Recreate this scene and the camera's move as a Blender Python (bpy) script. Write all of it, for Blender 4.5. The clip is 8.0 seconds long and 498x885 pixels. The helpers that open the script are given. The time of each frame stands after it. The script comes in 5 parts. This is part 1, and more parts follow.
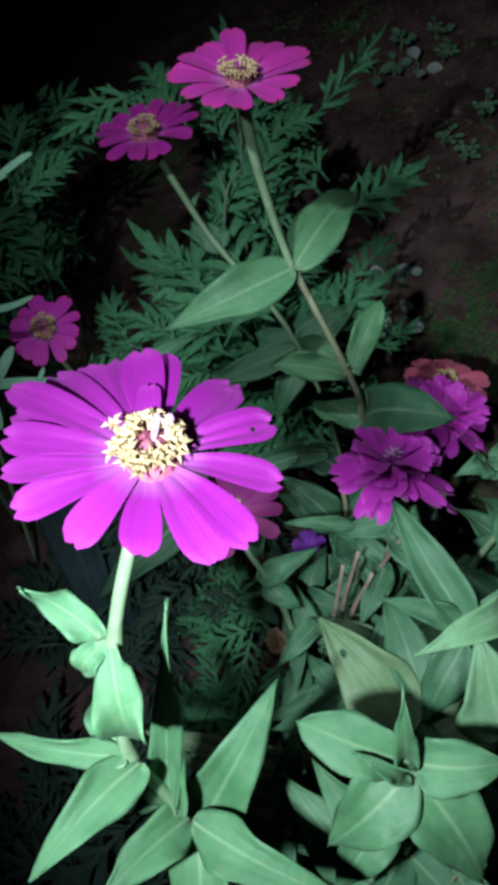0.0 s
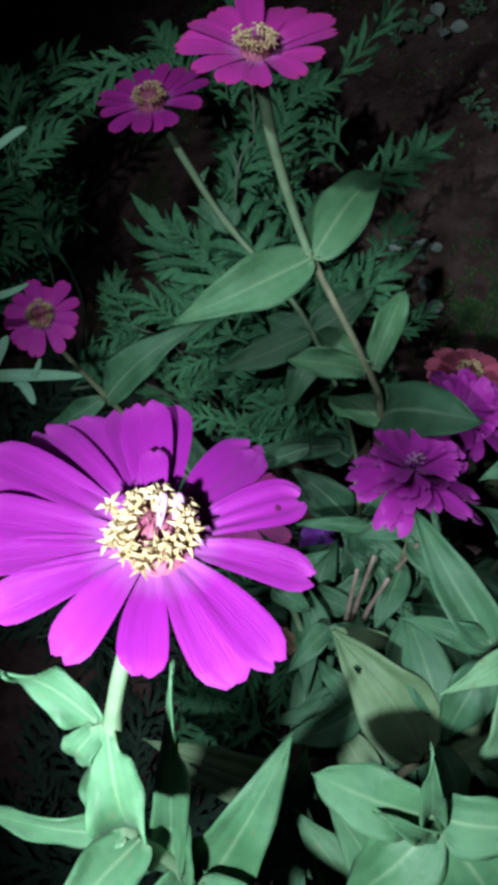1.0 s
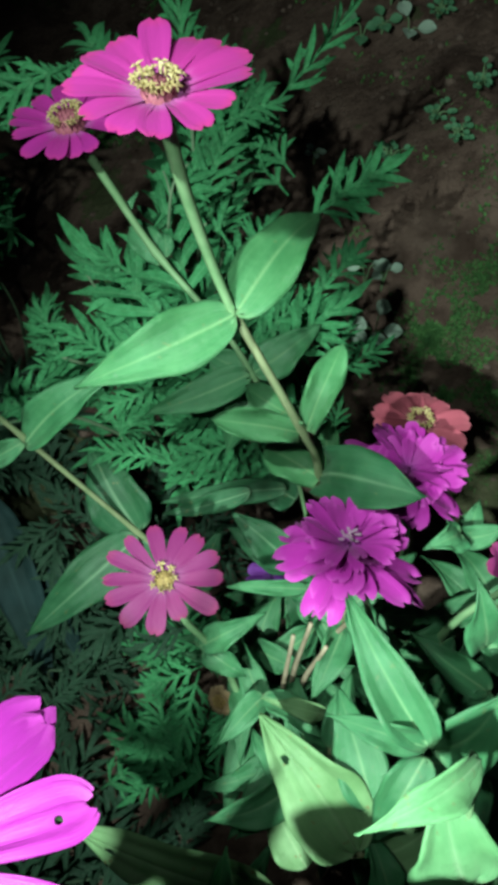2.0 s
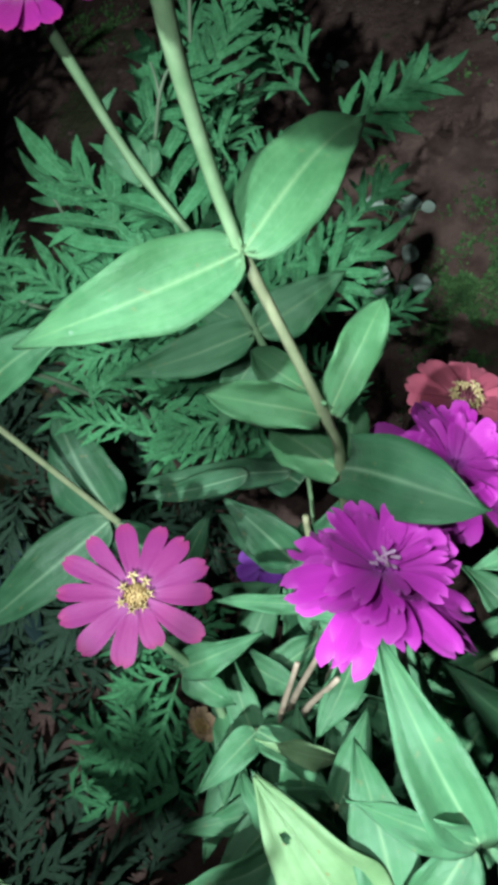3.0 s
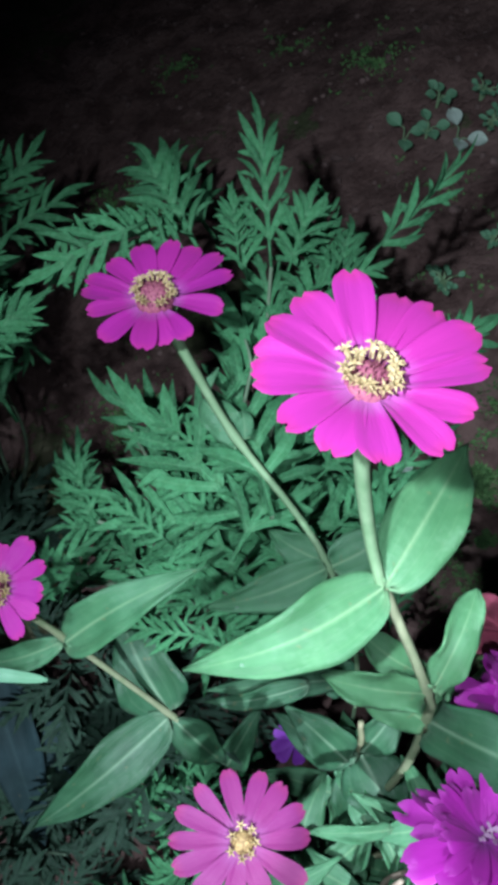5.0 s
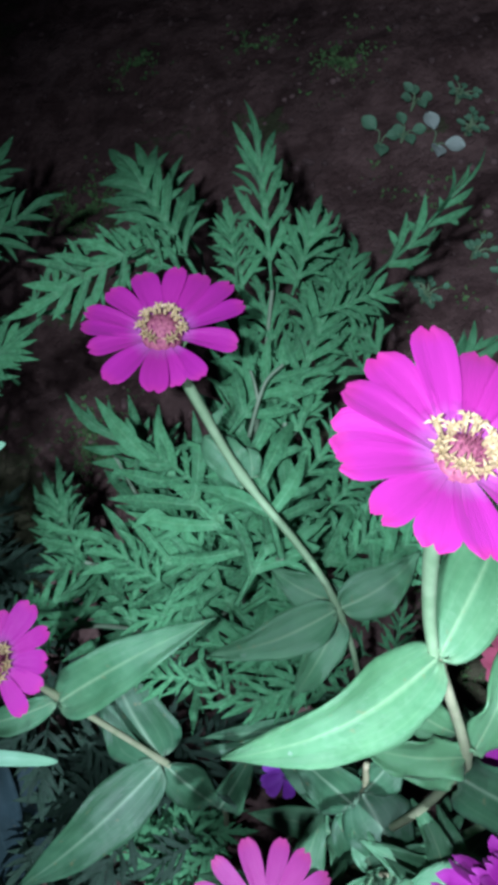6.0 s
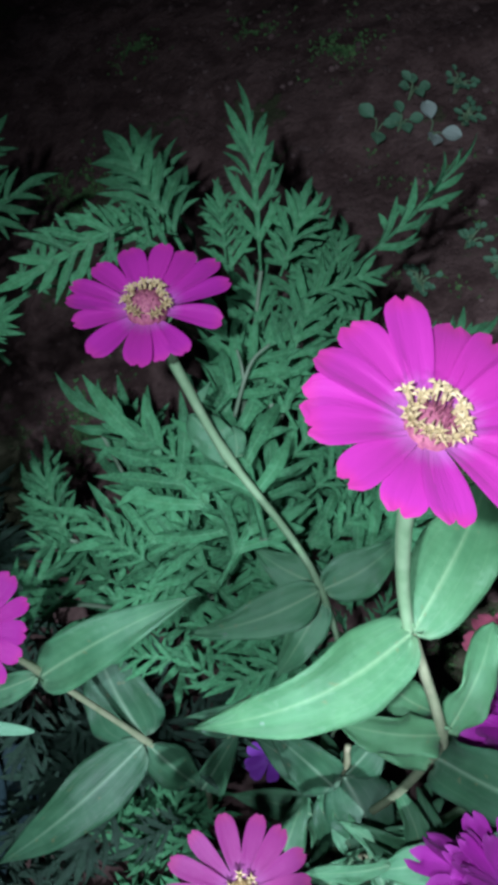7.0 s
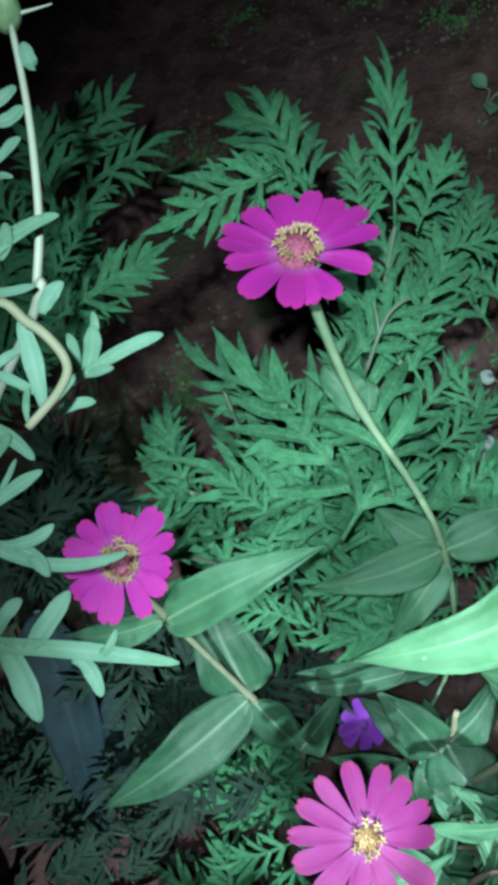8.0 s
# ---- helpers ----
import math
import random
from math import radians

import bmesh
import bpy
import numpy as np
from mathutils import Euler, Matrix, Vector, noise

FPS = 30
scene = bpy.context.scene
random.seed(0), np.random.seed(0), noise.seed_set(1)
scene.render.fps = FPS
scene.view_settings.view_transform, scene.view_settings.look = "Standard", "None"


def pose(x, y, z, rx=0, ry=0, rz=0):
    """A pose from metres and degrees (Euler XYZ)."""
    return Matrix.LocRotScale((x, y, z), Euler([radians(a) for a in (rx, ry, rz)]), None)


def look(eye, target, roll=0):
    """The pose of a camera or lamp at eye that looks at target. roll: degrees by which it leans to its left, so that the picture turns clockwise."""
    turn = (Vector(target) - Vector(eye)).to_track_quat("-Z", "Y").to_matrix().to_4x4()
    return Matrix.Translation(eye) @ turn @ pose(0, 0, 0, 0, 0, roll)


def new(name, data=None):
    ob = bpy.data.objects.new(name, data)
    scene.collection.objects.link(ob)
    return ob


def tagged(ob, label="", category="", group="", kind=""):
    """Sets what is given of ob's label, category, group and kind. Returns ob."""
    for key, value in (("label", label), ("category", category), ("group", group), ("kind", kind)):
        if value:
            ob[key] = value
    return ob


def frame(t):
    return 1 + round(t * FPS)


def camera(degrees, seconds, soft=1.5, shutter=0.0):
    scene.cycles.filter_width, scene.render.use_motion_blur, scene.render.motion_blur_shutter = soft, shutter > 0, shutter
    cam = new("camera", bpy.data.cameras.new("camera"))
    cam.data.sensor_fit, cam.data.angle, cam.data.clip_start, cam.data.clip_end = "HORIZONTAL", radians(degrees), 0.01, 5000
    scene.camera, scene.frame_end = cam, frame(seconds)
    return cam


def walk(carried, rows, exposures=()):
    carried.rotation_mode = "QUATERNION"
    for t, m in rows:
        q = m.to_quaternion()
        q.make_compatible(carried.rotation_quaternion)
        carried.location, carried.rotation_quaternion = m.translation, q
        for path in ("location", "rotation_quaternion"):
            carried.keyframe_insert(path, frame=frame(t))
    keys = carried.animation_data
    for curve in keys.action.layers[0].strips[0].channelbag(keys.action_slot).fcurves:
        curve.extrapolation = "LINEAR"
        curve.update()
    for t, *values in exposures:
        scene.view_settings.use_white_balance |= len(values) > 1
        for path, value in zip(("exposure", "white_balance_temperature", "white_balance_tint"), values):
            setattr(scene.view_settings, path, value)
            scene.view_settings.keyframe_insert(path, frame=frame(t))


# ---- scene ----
cam = camera(32.0, 8.0, soft=4.9)
PATH = [
    (0, (0.027, 0.045, 0.733), (-0.068, 1.068, -0.983), -4.9),
    (0.5, (0.017, 0.052, 0.722), (-0.088, 1.032, -1.018), -5.5),
    (1, (0.022, 0.078, 0.718), (-0.081, 1.013, -1.047), -5.1),
    (1.5, (0.032, 0.101, 0.718), (-0.073, 1.013, -1.059), -5.1),
    (2, (0.045, 0.131, 0.701), (-0.015, 1.018, -1.091), -2.2),
    (2.2, (0.048, 0.144, 0.687), (0.003, 1.011, -1.115), -1.1),
    (3.3, (0.034, 0.19, 0.616), (0.014, 0.956, -1.231), 2.4),
    (3.5, (0.037, 0.195, 0.627), (0.02, 0.965, -1.219), 2.8),
    (4, (0.029, 0.211, 0.666), (-0.003, 1.034, -1.156), 2.4),
    (4.5, (0.003, 0.216, 0.684), (-0.022, 1.1, -1.11), 3.4),
    (4.7, (-0.01, 0.224, 0.688), (0.009, 1.138, -1.09), 5.6),
    (5.8, (-0.059, 0.255, 0.672), (0.194, 1.146, -1.101), 16.6),
    (6, (-0.058, 0.263, 0.669), (0.199, 1.153, -1.103), 17.1),
    (6.5, (-0.039, 0.266, 0.663), (0.239, 1.144, -1.112), 18.8),
    (7, (-0.052, 0.257, 0.668), (0.207, 1.136, -1.11), 18.4),
    (7.5, (-0.073, 0.251, 0.664), (0.134, 1.121, -1.125), 16.6),
    (8, (-0.082, 0.241, 0.658), (0.056, 1.099, -1.144), 14.0),
]
walk(cam, [(t, look(eye, target, roll)) for t, eye, target, roll in PATH],
     [(0.0, -1.65, 5750, 18), (0.5, -1.9, 5750, 17), (1.0, -1.78, 5700, 20), (1.5, -1.48, 6000, 6), (2.2, -0.28, 6500, -24), (3.5, -0.22, 5700, 22),
      (4.0, -0.43, 5600, 24), (4.5, -0.2, 5650, 13), (6.0, -0.1, 5400, 25), (6.5, -0.4, 5450, 26), (7.0, -0.44, 5450, 21), (7.5, -0.08, 5450, 15), (8.0, 0.06, 5500, 10)])

# ---- light: night, fixed spots in place of a small white torch carried beside the lens ----
world = bpy.data.worlds.new("night")
world.use_nodes = True
world.node_tree.nodes["Background"].inputs["Color"].default_value = (0.55, 0.7, 1.0, 1)
world.node_tree.nodes["Background"].inputs["Strength"].default_value = 0.008
scene.world = world


def torch_stand_in(eye, target, watts, degrees):
    """A fixed stand-in for the one hand-carried torch, near where it was held; its beam fades towards its rim."""
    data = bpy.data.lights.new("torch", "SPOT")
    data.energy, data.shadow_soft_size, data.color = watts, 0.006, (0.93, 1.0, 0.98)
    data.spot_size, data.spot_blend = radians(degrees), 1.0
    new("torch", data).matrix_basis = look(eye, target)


# Three lamps lit together for one torch, added to fill each other's shadows.
torch_stand_in((-0.03, 0.022, 0.735), (0.012, 0.112, 0.51), 33, 58)
torch_stand_in((-0.03, 0.165, 0.70), (0.06, 0.30, 0.40), 3.5, 72)
torch_stand_in((-0.115, 0.222, 0.755), (0.115, 0.48, 0.29), 12.3, 76)


# ---- materials ----
def material(name, rough=0.6):
    m = bpy.data.materials.new(name)
    m.use_nodes = True
    nt = m.node_tree
    b = nt.nodes["Principled BSDF"]
    b.inputs["Roughness"].default_value = rough
    return m, nt, b


def node(nt, kind, **sets):
    n = nt.nodes.new(kind)
    for k, val in sets.items():
        n.inputs[k].default_value = val
    return n


def ramp(nt, fac, stops):
    n = nt.nodes.new("ShaderNodeValToRGB")
    el = n.color_ramp.elements
    while len(el) < len(stops):
        el.new(0.5)
    for e, (p, c) in zip(el, stops):
        e.position, e.color = p, (*c, 1)
    nt.links.new(fac, n.inputs["Fac"])
    return n.outputs["Color"]


def mixc(nt, fac, a, b, blend="MIX"):
    n = nt.nodes.new("ShaderNodeMix")
    n.data_type, n.blend_type = "RGBA", blend
    for sock, val in ((n.inputs["Factor"], fac), (n.inputs["A"], a), (n.inputs["B"], b)):
        if isinstance(val, (int, float)):
            sock.default_value = val
        elif isinstance(val, tuple):
            sock.default_value = (*val, 1)
        else:
            nt.links.new(val, sock)
    return n.outputs["Result"]


def maths(nt, op, a, b=0.0, c=0.0):
    n = nt.nodes.new("ShaderNodeMath")
    n.operation = op
    for sock, val in zip(n.inputs, (a, b, c)):
        if isinstance(val, (int, float)):
            sock.default_value = val
        else:
            nt.links.new(val, sock)
    return n.outputs[0]


def uv_parts(nt):
    uv = nt.nodes.new("ShaderNodeUVMap")
    sep = nt.nodes.new("ShaderNodeSeparateXYZ")
    nt.links.new(uv.outputs["UV"], sep.inputs[0])
    return uv.outputs["UV"], sep.outputs["X"], sep.outputs["Y"]


def noise_tex(nt, vec, scale, detail=3.0, rough=0.55):
    n = node(nt, "ShaderNodeTexNoise", Scale=scale, Detail=detail, Roughness=rough)
    nt.links.new(vec, n.inputs["Vector"])
    return n.outputs["Fac"]


def place(nt):
    return nt.nodes.new("ShaderNodeTexCoord").outputs["Object"]


def mapped(nt, vec, scale):
    n = nt.nodes.new("ShaderNodeMapping")
    n.inputs["Scale"].default_value = scale
    nt.links.new(vec, n.inputs["Vector"])
    return n.outputs["Vector"]


def bump(nt, b, height, strength, distance=0.0005):
    n = node(nt, "ShaderNodeBump", Strength=strength, Distance=distance)
    nt.links.new(height, n.inputs["Height"])
    nt.links.new(n.outputs["Normal"], b.inputs["Normal"])


def see_through(m, nt, b, colour, amount):
    """Mixes in light that passes through a thin blade."""
    t = nt.nodes.new("ShaderNodeBsdfTranslucent")
    nt.links.new(colour, t.inputs["Color"])
    mx = nt.nodes.new("ShaderNodeMixShader")
    mx.inputs[0].default_value = amount
    nt.links.new(b.outputs[0], mx.inputs[1])
    nt.links.new(t.outputs[0], mx.inputs[2])
    nt.links.new(mx.outputs[0], nt.nodes["Material Output"].inputs["Surface"])


def blade_material(name, dark, light, vein, spots=0.0, spot_colour=(0.2, 0.16, 0.07), rough=0.44, vary=0.35, island=False, thin=0.07, gloss=0.32):
    """A broad leaf: pale midrib and side veins along the blade, blotches, a few brown specks."""
    m, nt, b = material(name, rough)
    uv, u, v = uv_parts(nt)
    pos = place(nt)
    info = nt.nodes.new("ShaderNodeObjectInfo")
    blotch = noise_tex(nt, pos, 90.0, 4.0)
    base = ramp(nt, blotch, [(0.3, dark), (0.72, light)])
    chance = info.outputs["Random"]
    if island:
        chance = maths(nt, "FRACT", maths(nt, "ADD", chance, nt.nodes.new("ShaderNodeNewGeometry").outputs["Random Per Island"]))
    base = mixc(nt, maths(nt, "MULTIPLY", chance, vary), base, light)
    # midrib at v = 0.5, four bowed side veins
    off = maths(nt, "ABSOLUTE", maths(nt, "SUBTRACT", v, 0.5))
    rib = maths(nt, "SUBTRACT", 1.0, maths(nt, "MULTIPLY", off, 18.0))
    rib = maths(nt, "MAXIMUM", rib, 0.0)
    side = maths(nt, "ABSOLUTE", maths(nt, "SINE", maths(nt, "MULTIPLY", off, 18.0)))
    side = maths(nt, "MAXIMUM", maths(nt, "SUBTRACT", 1.0, maths(nt, "MULTIPLY", side, 5.0)), 0.0)
    fade = maths(nt, "SUBTRACT", 1.0, u)
    veins = maths(nt, "ADD", maths(nt, "MULTIPLY", rib, 0.72), maths(nt, "MULTIPLY", side, 0.17))
    veins = maths(nt, "MULTIPLY", veins, maths(nt, "ADD", maths(nt, "MULTIPLY", fade, 0.8), 0.25))
    foot = maths(nt, "MAXIMUM", maths(nt, "SUBTRACT", 0.5, maths(nt, "MULTIPLY", u, 3.5)), 0.0)
    veins = maths(nt, "MINIMUM", maths(nt, "ADD", veins, foot), 0.8)
    col = mixc(nt, veins, base, vein)
    wide_spots = noise_tex(nt, pos, 28.0, 2.0)
    col = mixc(nt, ramp(nt, wide_spots, [(0.38, (0.0, 0.0, 0.0)), (0.62, (0.75, 0.75, 0.75))]), col, mixc(nt, 1.0, col, (0.6, 0.68, 0.58), "MULTIPLY"))
    if spots:
        speck = noise_tex(nt, pos, 260.0, 2.0)
        speck = maths(nt, "MULTIPLY", maths(nt, "GREATER_THAN", speck, 0.70), spots)
        col = mixc(nt, speck, col, spot_colour)
    nt.links.new(col, b.inputs["Base Color"])
    fine = noise_tex(nt, mapped(nt, uv, (30, 160, 1)), 1.0, 3.0)
    pucker = noise_tex(nt, pos, 300.0, 3.0)
    height = maths(nt, "ADD", maths(nt, "MULTIPLY", veins, -0.6), maths(nt, "MULTIPLY", fine, 0.4))
    height = maths(nt, "ADD", height, maths(nt, "MULTIPLY", pucker, 0.7))
    bump(nt, b, height, 0.7, 0.0008)
    b.inputs["Specular IOR Level"].default_value = gloss
    b.inputs["Sheen Weight"].default_value = 0.02
    see_through(m, nt, b, col, thin)
    return m


def petal_material(name, base_col, mid_col, tip_col):
    """A ray petal: colour changes from its claw to its tip, with fine streaks along it."""
    m, nt, b = material(name, 0.55)
    uv, u, v = uv_parts(nt)
    info = nt.nodes.new("ShaderNodeObjectInfo")
    streak = noise_tex(nt, mapped(nt, uv, (2.2, 22, 1)), 1.0, 4.0, 0.6)
    grad = maths(nt, "ADD", u, maths(nt, "MULTIPLY", maths(nt, "SUBTRACT", streak, 0.5), 0.35))
    col = ramp(nt, grad, [(0.0, base_col), (0.32, mid_col), (0.8, mid_col), (1.0, tip_col)])
    deep = mixc(nt, 1.0, col, (0.72, 0.5, 0.78), "MULTIPLY")
    col = mixc(nt, maths(nt, "MULTIPLY", streak, 0.55), col, deep)
    col = mixc(nt, maths(nt, "MULTIPLY", info.outputs["Random"], 0.3), col, tip_col)
    nt.links.new(col, b.inputs["Base Color"])
    bump(nt, b, streak, 0.5, 0.0005)
    b.inputs["Specular IOR Level"].default_value = 0.25
    b.inputs["Sheen Weight"].default_value = 0.05
    see_through(m, nt, b, col, 0.2)
    return m


def plain_material(name, a, c, scale, rough=0.6, strength=0.4, spec=0.4):
    m, nt, b = material(name, rough)
    f = noise_tex(nt, place(nt), scale, 4.0)
    nt.links.new(ramp(nt, f, [(0.3, a), (0.7, c)]), b.inputs["Base Color"])
    bump(nt, b, f, strength, 0.0006)
    b.inputs["Specular IOR Level"].default_value = spec
    return m


def soil_material():
    m, nt, b = material("soil", 0.95)
    pos = place(nt)
    big = noise_tex(nt, pos, 9.0, 5.0)
    fine = noise_tex(nt, pos, 140.0, 6.0, 0.7)
    col = ramp(nt, big, [(0.3, (0.115, 0.074, 0.064)), (0.55, (0.2, 0.13, 0.112)), (0.75, (0.28, 0.195, 0.17))])
    col = mixc(nt, maths(nt, "MULTIPLY", fine, 0.7), col, mixc(nt, 1.0, col, (0.4, 0.38, 0.38), "MULTIPLY"))
    patch = noise_tex(nt, pos, 38.0, 3.0, 0.6)
    col = mixc(nt, ramp(nt, patch, [(0.42, (0.0, 0.0, 0.0)), (0.6, (0.75, 0.75, 0.75))]), col, mixc(nt, 1.0, col, (0.42, 0.38, 0.38), "MULTIPLY"))
    moss = noise_tex(nt, pos, 6.0, 4.0)
    moss = maths(nt, "MULTIPLY", maths(nt, "GREATER_THAN", maths(nt, "ADD", moss, maths(nt, "MULTIPLY", fine, 0.25)), 0.72), 0.55)
    col = mixc(nt, moss, col, (0.05, 0.09, 0.03))
    nt.links.new(col, b.inputs["Base Color"])
    bump(nt, b, fine, 1.0, 0.006)
    b.inputs["Specular IOR Level"].default_value = 0.15
    return m


ZINNIA = blade_material("zinnia_leaf", (0.05, 0.158, 0.074), (0.09, 0.228, 0.11), (0.256, 0.40, 0.22), 0.25, rough=0.4, gloss=0.4)
ZINNIA_MINT = blade_material("mint_zinnia_leaf", (0.066, 0.19, 0.083), (0.108, 0.265, 0.118), (0.28, 0.44, 0.23), 0.25, rough=0.4, gloss=0.4)
ZINNIA_OLD = blade_material("old_zinnia_leaf", (0.16, 0.28, 0.13), (0.24, 0.37, 0.19), (0.37, 0.5, 0.3), 0.7)
# The leaf's own bluish tone, darkened further to hold the shade low down.
SHADED_BLADE = blade_material("shaded_broad_leaf", (0.012, 0.03, 0.034), (0.021, 0.047, 0.052), (0.04, 0.075, 0.078), 0.2, rough=0.7)
MARIGOLD = blade_material("marigold_leaf", (0.018, 0.086, 0.034), (0.082, 0.28, 0.118), (0.145, 0.345, 0.17), 0.0, rough=0.45, vary=0.75, island=True, thin=0.05, gloss=0.3)
# Copy of the marigold leaf, darkened in colour to stand in for shade.
SHADED_MARIGOLD = blade_material("shaded_marigold_leaf", (0.009, 0.027, 0.017), (0.028, 0.064, 0.038), (0.045, 0.095, 0.058), 0.0, vary=0.8, island=True, thin=0.03)
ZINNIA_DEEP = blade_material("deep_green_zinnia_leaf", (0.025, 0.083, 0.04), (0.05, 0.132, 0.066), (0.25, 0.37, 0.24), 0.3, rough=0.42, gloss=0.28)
ZINNIA_PALE = blade_material("pale_zinnia_leaf", (0.15, 0.34, 0.16), (0.23, 0.44, 0.22), (0.38, 0.55, 0.34), 0.4)
# Lighter copy of the marigold leaf; strong near light is in the colour.
LIT_MARIGOLD = blade_material("lit_marigold_leaf", (0.15, 0.34, 0.21), (0.23, 0.45, 0.29), (0.3, 0.5, 0.35), 0.0)
MOSS = plain_material("moss", (0.045, 0.115, 0.035), (0.11, 0.23, 0.07), 160.0, 0.9)
WEED = blade_material("weed_leaf", (0.08, 0.21, 0.11), (0.15, 0.31, 0.18), (0.2, 0.36, 0.23), 0.3)
PALE_WEED = blade_material("pale_weed_leaf", (0.33, 0.43, 0.36), (0.44, 0.53, 0.46), (0.5, 0.58, 0.52), 0.2)
STEM = plain_material("green_stem", (0.16, 0.275, 0.135), (0.245, 0.365, 0.2), 120.0, 0.5)
STEM_OLIVE = plain_material("olive_stem", (0.2, 0.25, 0.13), (0.3, 0.32, 0.19), 110.0, 0.6)
STEM_BROWN = plain_material("brown_stem", (0.17, 0.2, 0.1), (0.3, 0.27, 0.17), 110.0, 0.6)
CALYX = plain_material("calyx", (0.15, 0.3, 0.12), (0.3, 0.45, 0.22), 300.0, 0.6)
MAGENTA = petal_material("magenta_petal", (0.33, 0.12, 0.33), (0.205, 0.007, 0.2), (0.27, 0.022, 0.25))
ROSE = petal_material("rose_magenta_petal", (0.48, 0.17, 0.45), (0.42, 0.03, 0.29), (0.48, 0.032, 0.235))
PURPLE = petal_material("purple_petal", (0.40, 0.15, 0.40), (0.39, 0.022, 0.30), (0.47, 0.032, 0.28))
PINK = petal_material("pink_petal", (0.26, 0.085, 0.23), (0.19, 0.02, 0.13), (0.24, 0.026, 0.12))
# Its darker claws put the shading between crowded petals into the colour.
DOUBLE = petal_material("double_purple_petal", (0.24, 0.035, 0.25), (0.36, 0.018, 0.315), (0.46, 0.06, 0.41))
RED = petal_material("red_petal", (0.48, 0.16, 0.2), (0.45, 0.1, 0.15), (0.5, 0.13, 0.18))
WITHERED = petal_material("withered_petal", (0.2, 0.14, 0.07), (0.28, 0.19, 0.1), (0.36, 0.27, 0.16))
VIOLET = petal_material("violet_petal", (0.3, 0.1, 0.5), (0.22, 0.04, 0.42), (0.3, 0.08, 0.5))
WHITE_CLAW = petal_material("pale_young_petal", (0.42, 0.36, 0.3), (0.46, 0.3, 0.42), (0.52, 0.3, 0.5))
FLORET = plain_material("yellow_floret", (0.34, 0.25, 0.105), (0.5, 0.4, 0.22), 500.0, 0.5)
CHAFF_TAN = plain_material("tan_chaff", (0.16, 0.09, 0.035), (0.42, 0.3, 0.12), 700.0, 0.7, 0.8)
DRY_STEM = plain_material("dry_stem", (0.2, 0.15, 0.11), (0.36, 0.29, 0.22), 110.0, 0.7)
# Stem of the near shoot, brightened in colour like its leaves.
STEM_LIT = plain_material("lit_green_stem", (0.36, 0.46, 0.31), (0.46, 0.56, 0.4), 110.0, 0.5)
# Stem of the shade-coloured marigolds, its shade put into the colour too.
STEM_SHADED = plain_material("shaded_green_stem", (0.03, 0.055, 0.034), (0.055, 0.085, 0.05), 110.0, 0.7)
# Green stem colour darkened to stand in for weak light.
STEM_DIM = plain_material("dimmed_green_stem", (0.09, 0.15, 0.085), (0.15, 0.21, 0.13), 110.0, 0.7)
DROP = material("water", 0.03)[0]
DROP.node_tree.nodes["Principled BSDF"].inputs["Base Color"].default_value = (0.75, 0.85, 0.8, 1)
DROP.node_tree.nodes["Principled BSDF"].inputs["Alpha"].default_value = 0.1
DROP.node_tree.nodes["Principled BSDF"].inputs["IOR"].default_value = 1.33
CHAFF = plain_material("brown_chaff", (0.18, 0.03, 0.08), (0.38, 0.13, 0.16), 700.0, 0.7, 0.8)
SOIL = soil_material()
PEBBLE = plain_material("soil_clod", (0.06, 0.038, 0.033), (0.15, 0.1, 0.088), 60.0, 0.95, 0.9)

# ---- building helpers ----
WORLD = {}


def mesh_of(bm, name, mat, smooth=True):
    me = bpy.data.meshes.new(name)
    for f in bm.faces:
        f.smooth = smooth
    bm.to_mesh(me)
    bm.free()
    me.materials.append(mat)
    return me


def thing(name, at, label, category, group=""):
    ob = new(name)
    ob.empty_display_size = 0.02
    ob.matrix_basis = Matrix.Translation(at)
    WORLD[ob] = Matrix.Translation(at)
    return tagged(ob, label, category, group)


def put(name, me, parent, m, label=""):
    """A mesh as a part of parent, with m its place in the world."""
    ob = new(name, me)
    ob.parent = parent
    ob.matrix_basis = WORLD[parent].inverted() @ m
    WORLD[ob] = m
    return tagged(ob, label)


def part(name, bm, mat, parent, label=""):
    """A bmesh given in world places, as a part of parent."""
    at = WORLD[parent].translation
    for v in bm.verts:
        v.co -= at
    return put(name, mesh_of(bm, name, mat), parent, Matrix.Translation(at), label)


def basis(at, ahead, up):
    """A turn whose y axis points ahead and whose z axis is close to up."""
    y = Vector(ahead).normalized()
    z = (Vector(up) - y * Vector(up).dot(y)).normalized()
    x = y.cross(z)
    return Matrix.Translation(at) @ Matrix((x, y, z)).transposed().to_4x4()


def sheet(nu, nv, point, keep=None):
    """A grid of nu by nv faces; point(u, v) gives its corners. Its map is (u, v)."""
    bm = bmesh.new()
    uv = bm.loops.layers.uv.new("UVMap")
    grid = [[bm.verts.new(point(i / nu, j / nv)) for j in range(nv + 1)] for i in range(nu + 1)]
    for i in range(nu):
        for j in range(nv):
            if keep and not keep((i + 0.5) / nu, (j + 0.5) / nv):
                continue
            f = bm.faces.new((grid[i][j], grid[i + 1][j], grid[i + 1][j + 1], grid[i][j + 1]))
            for loop, (a, b) in zip(f.loops, ((i, j), (i + 1, j), (i + 1, j + 1), (i, j + 1))):
                loop[uv].uv = (a / nu, b / nv)
    return bm


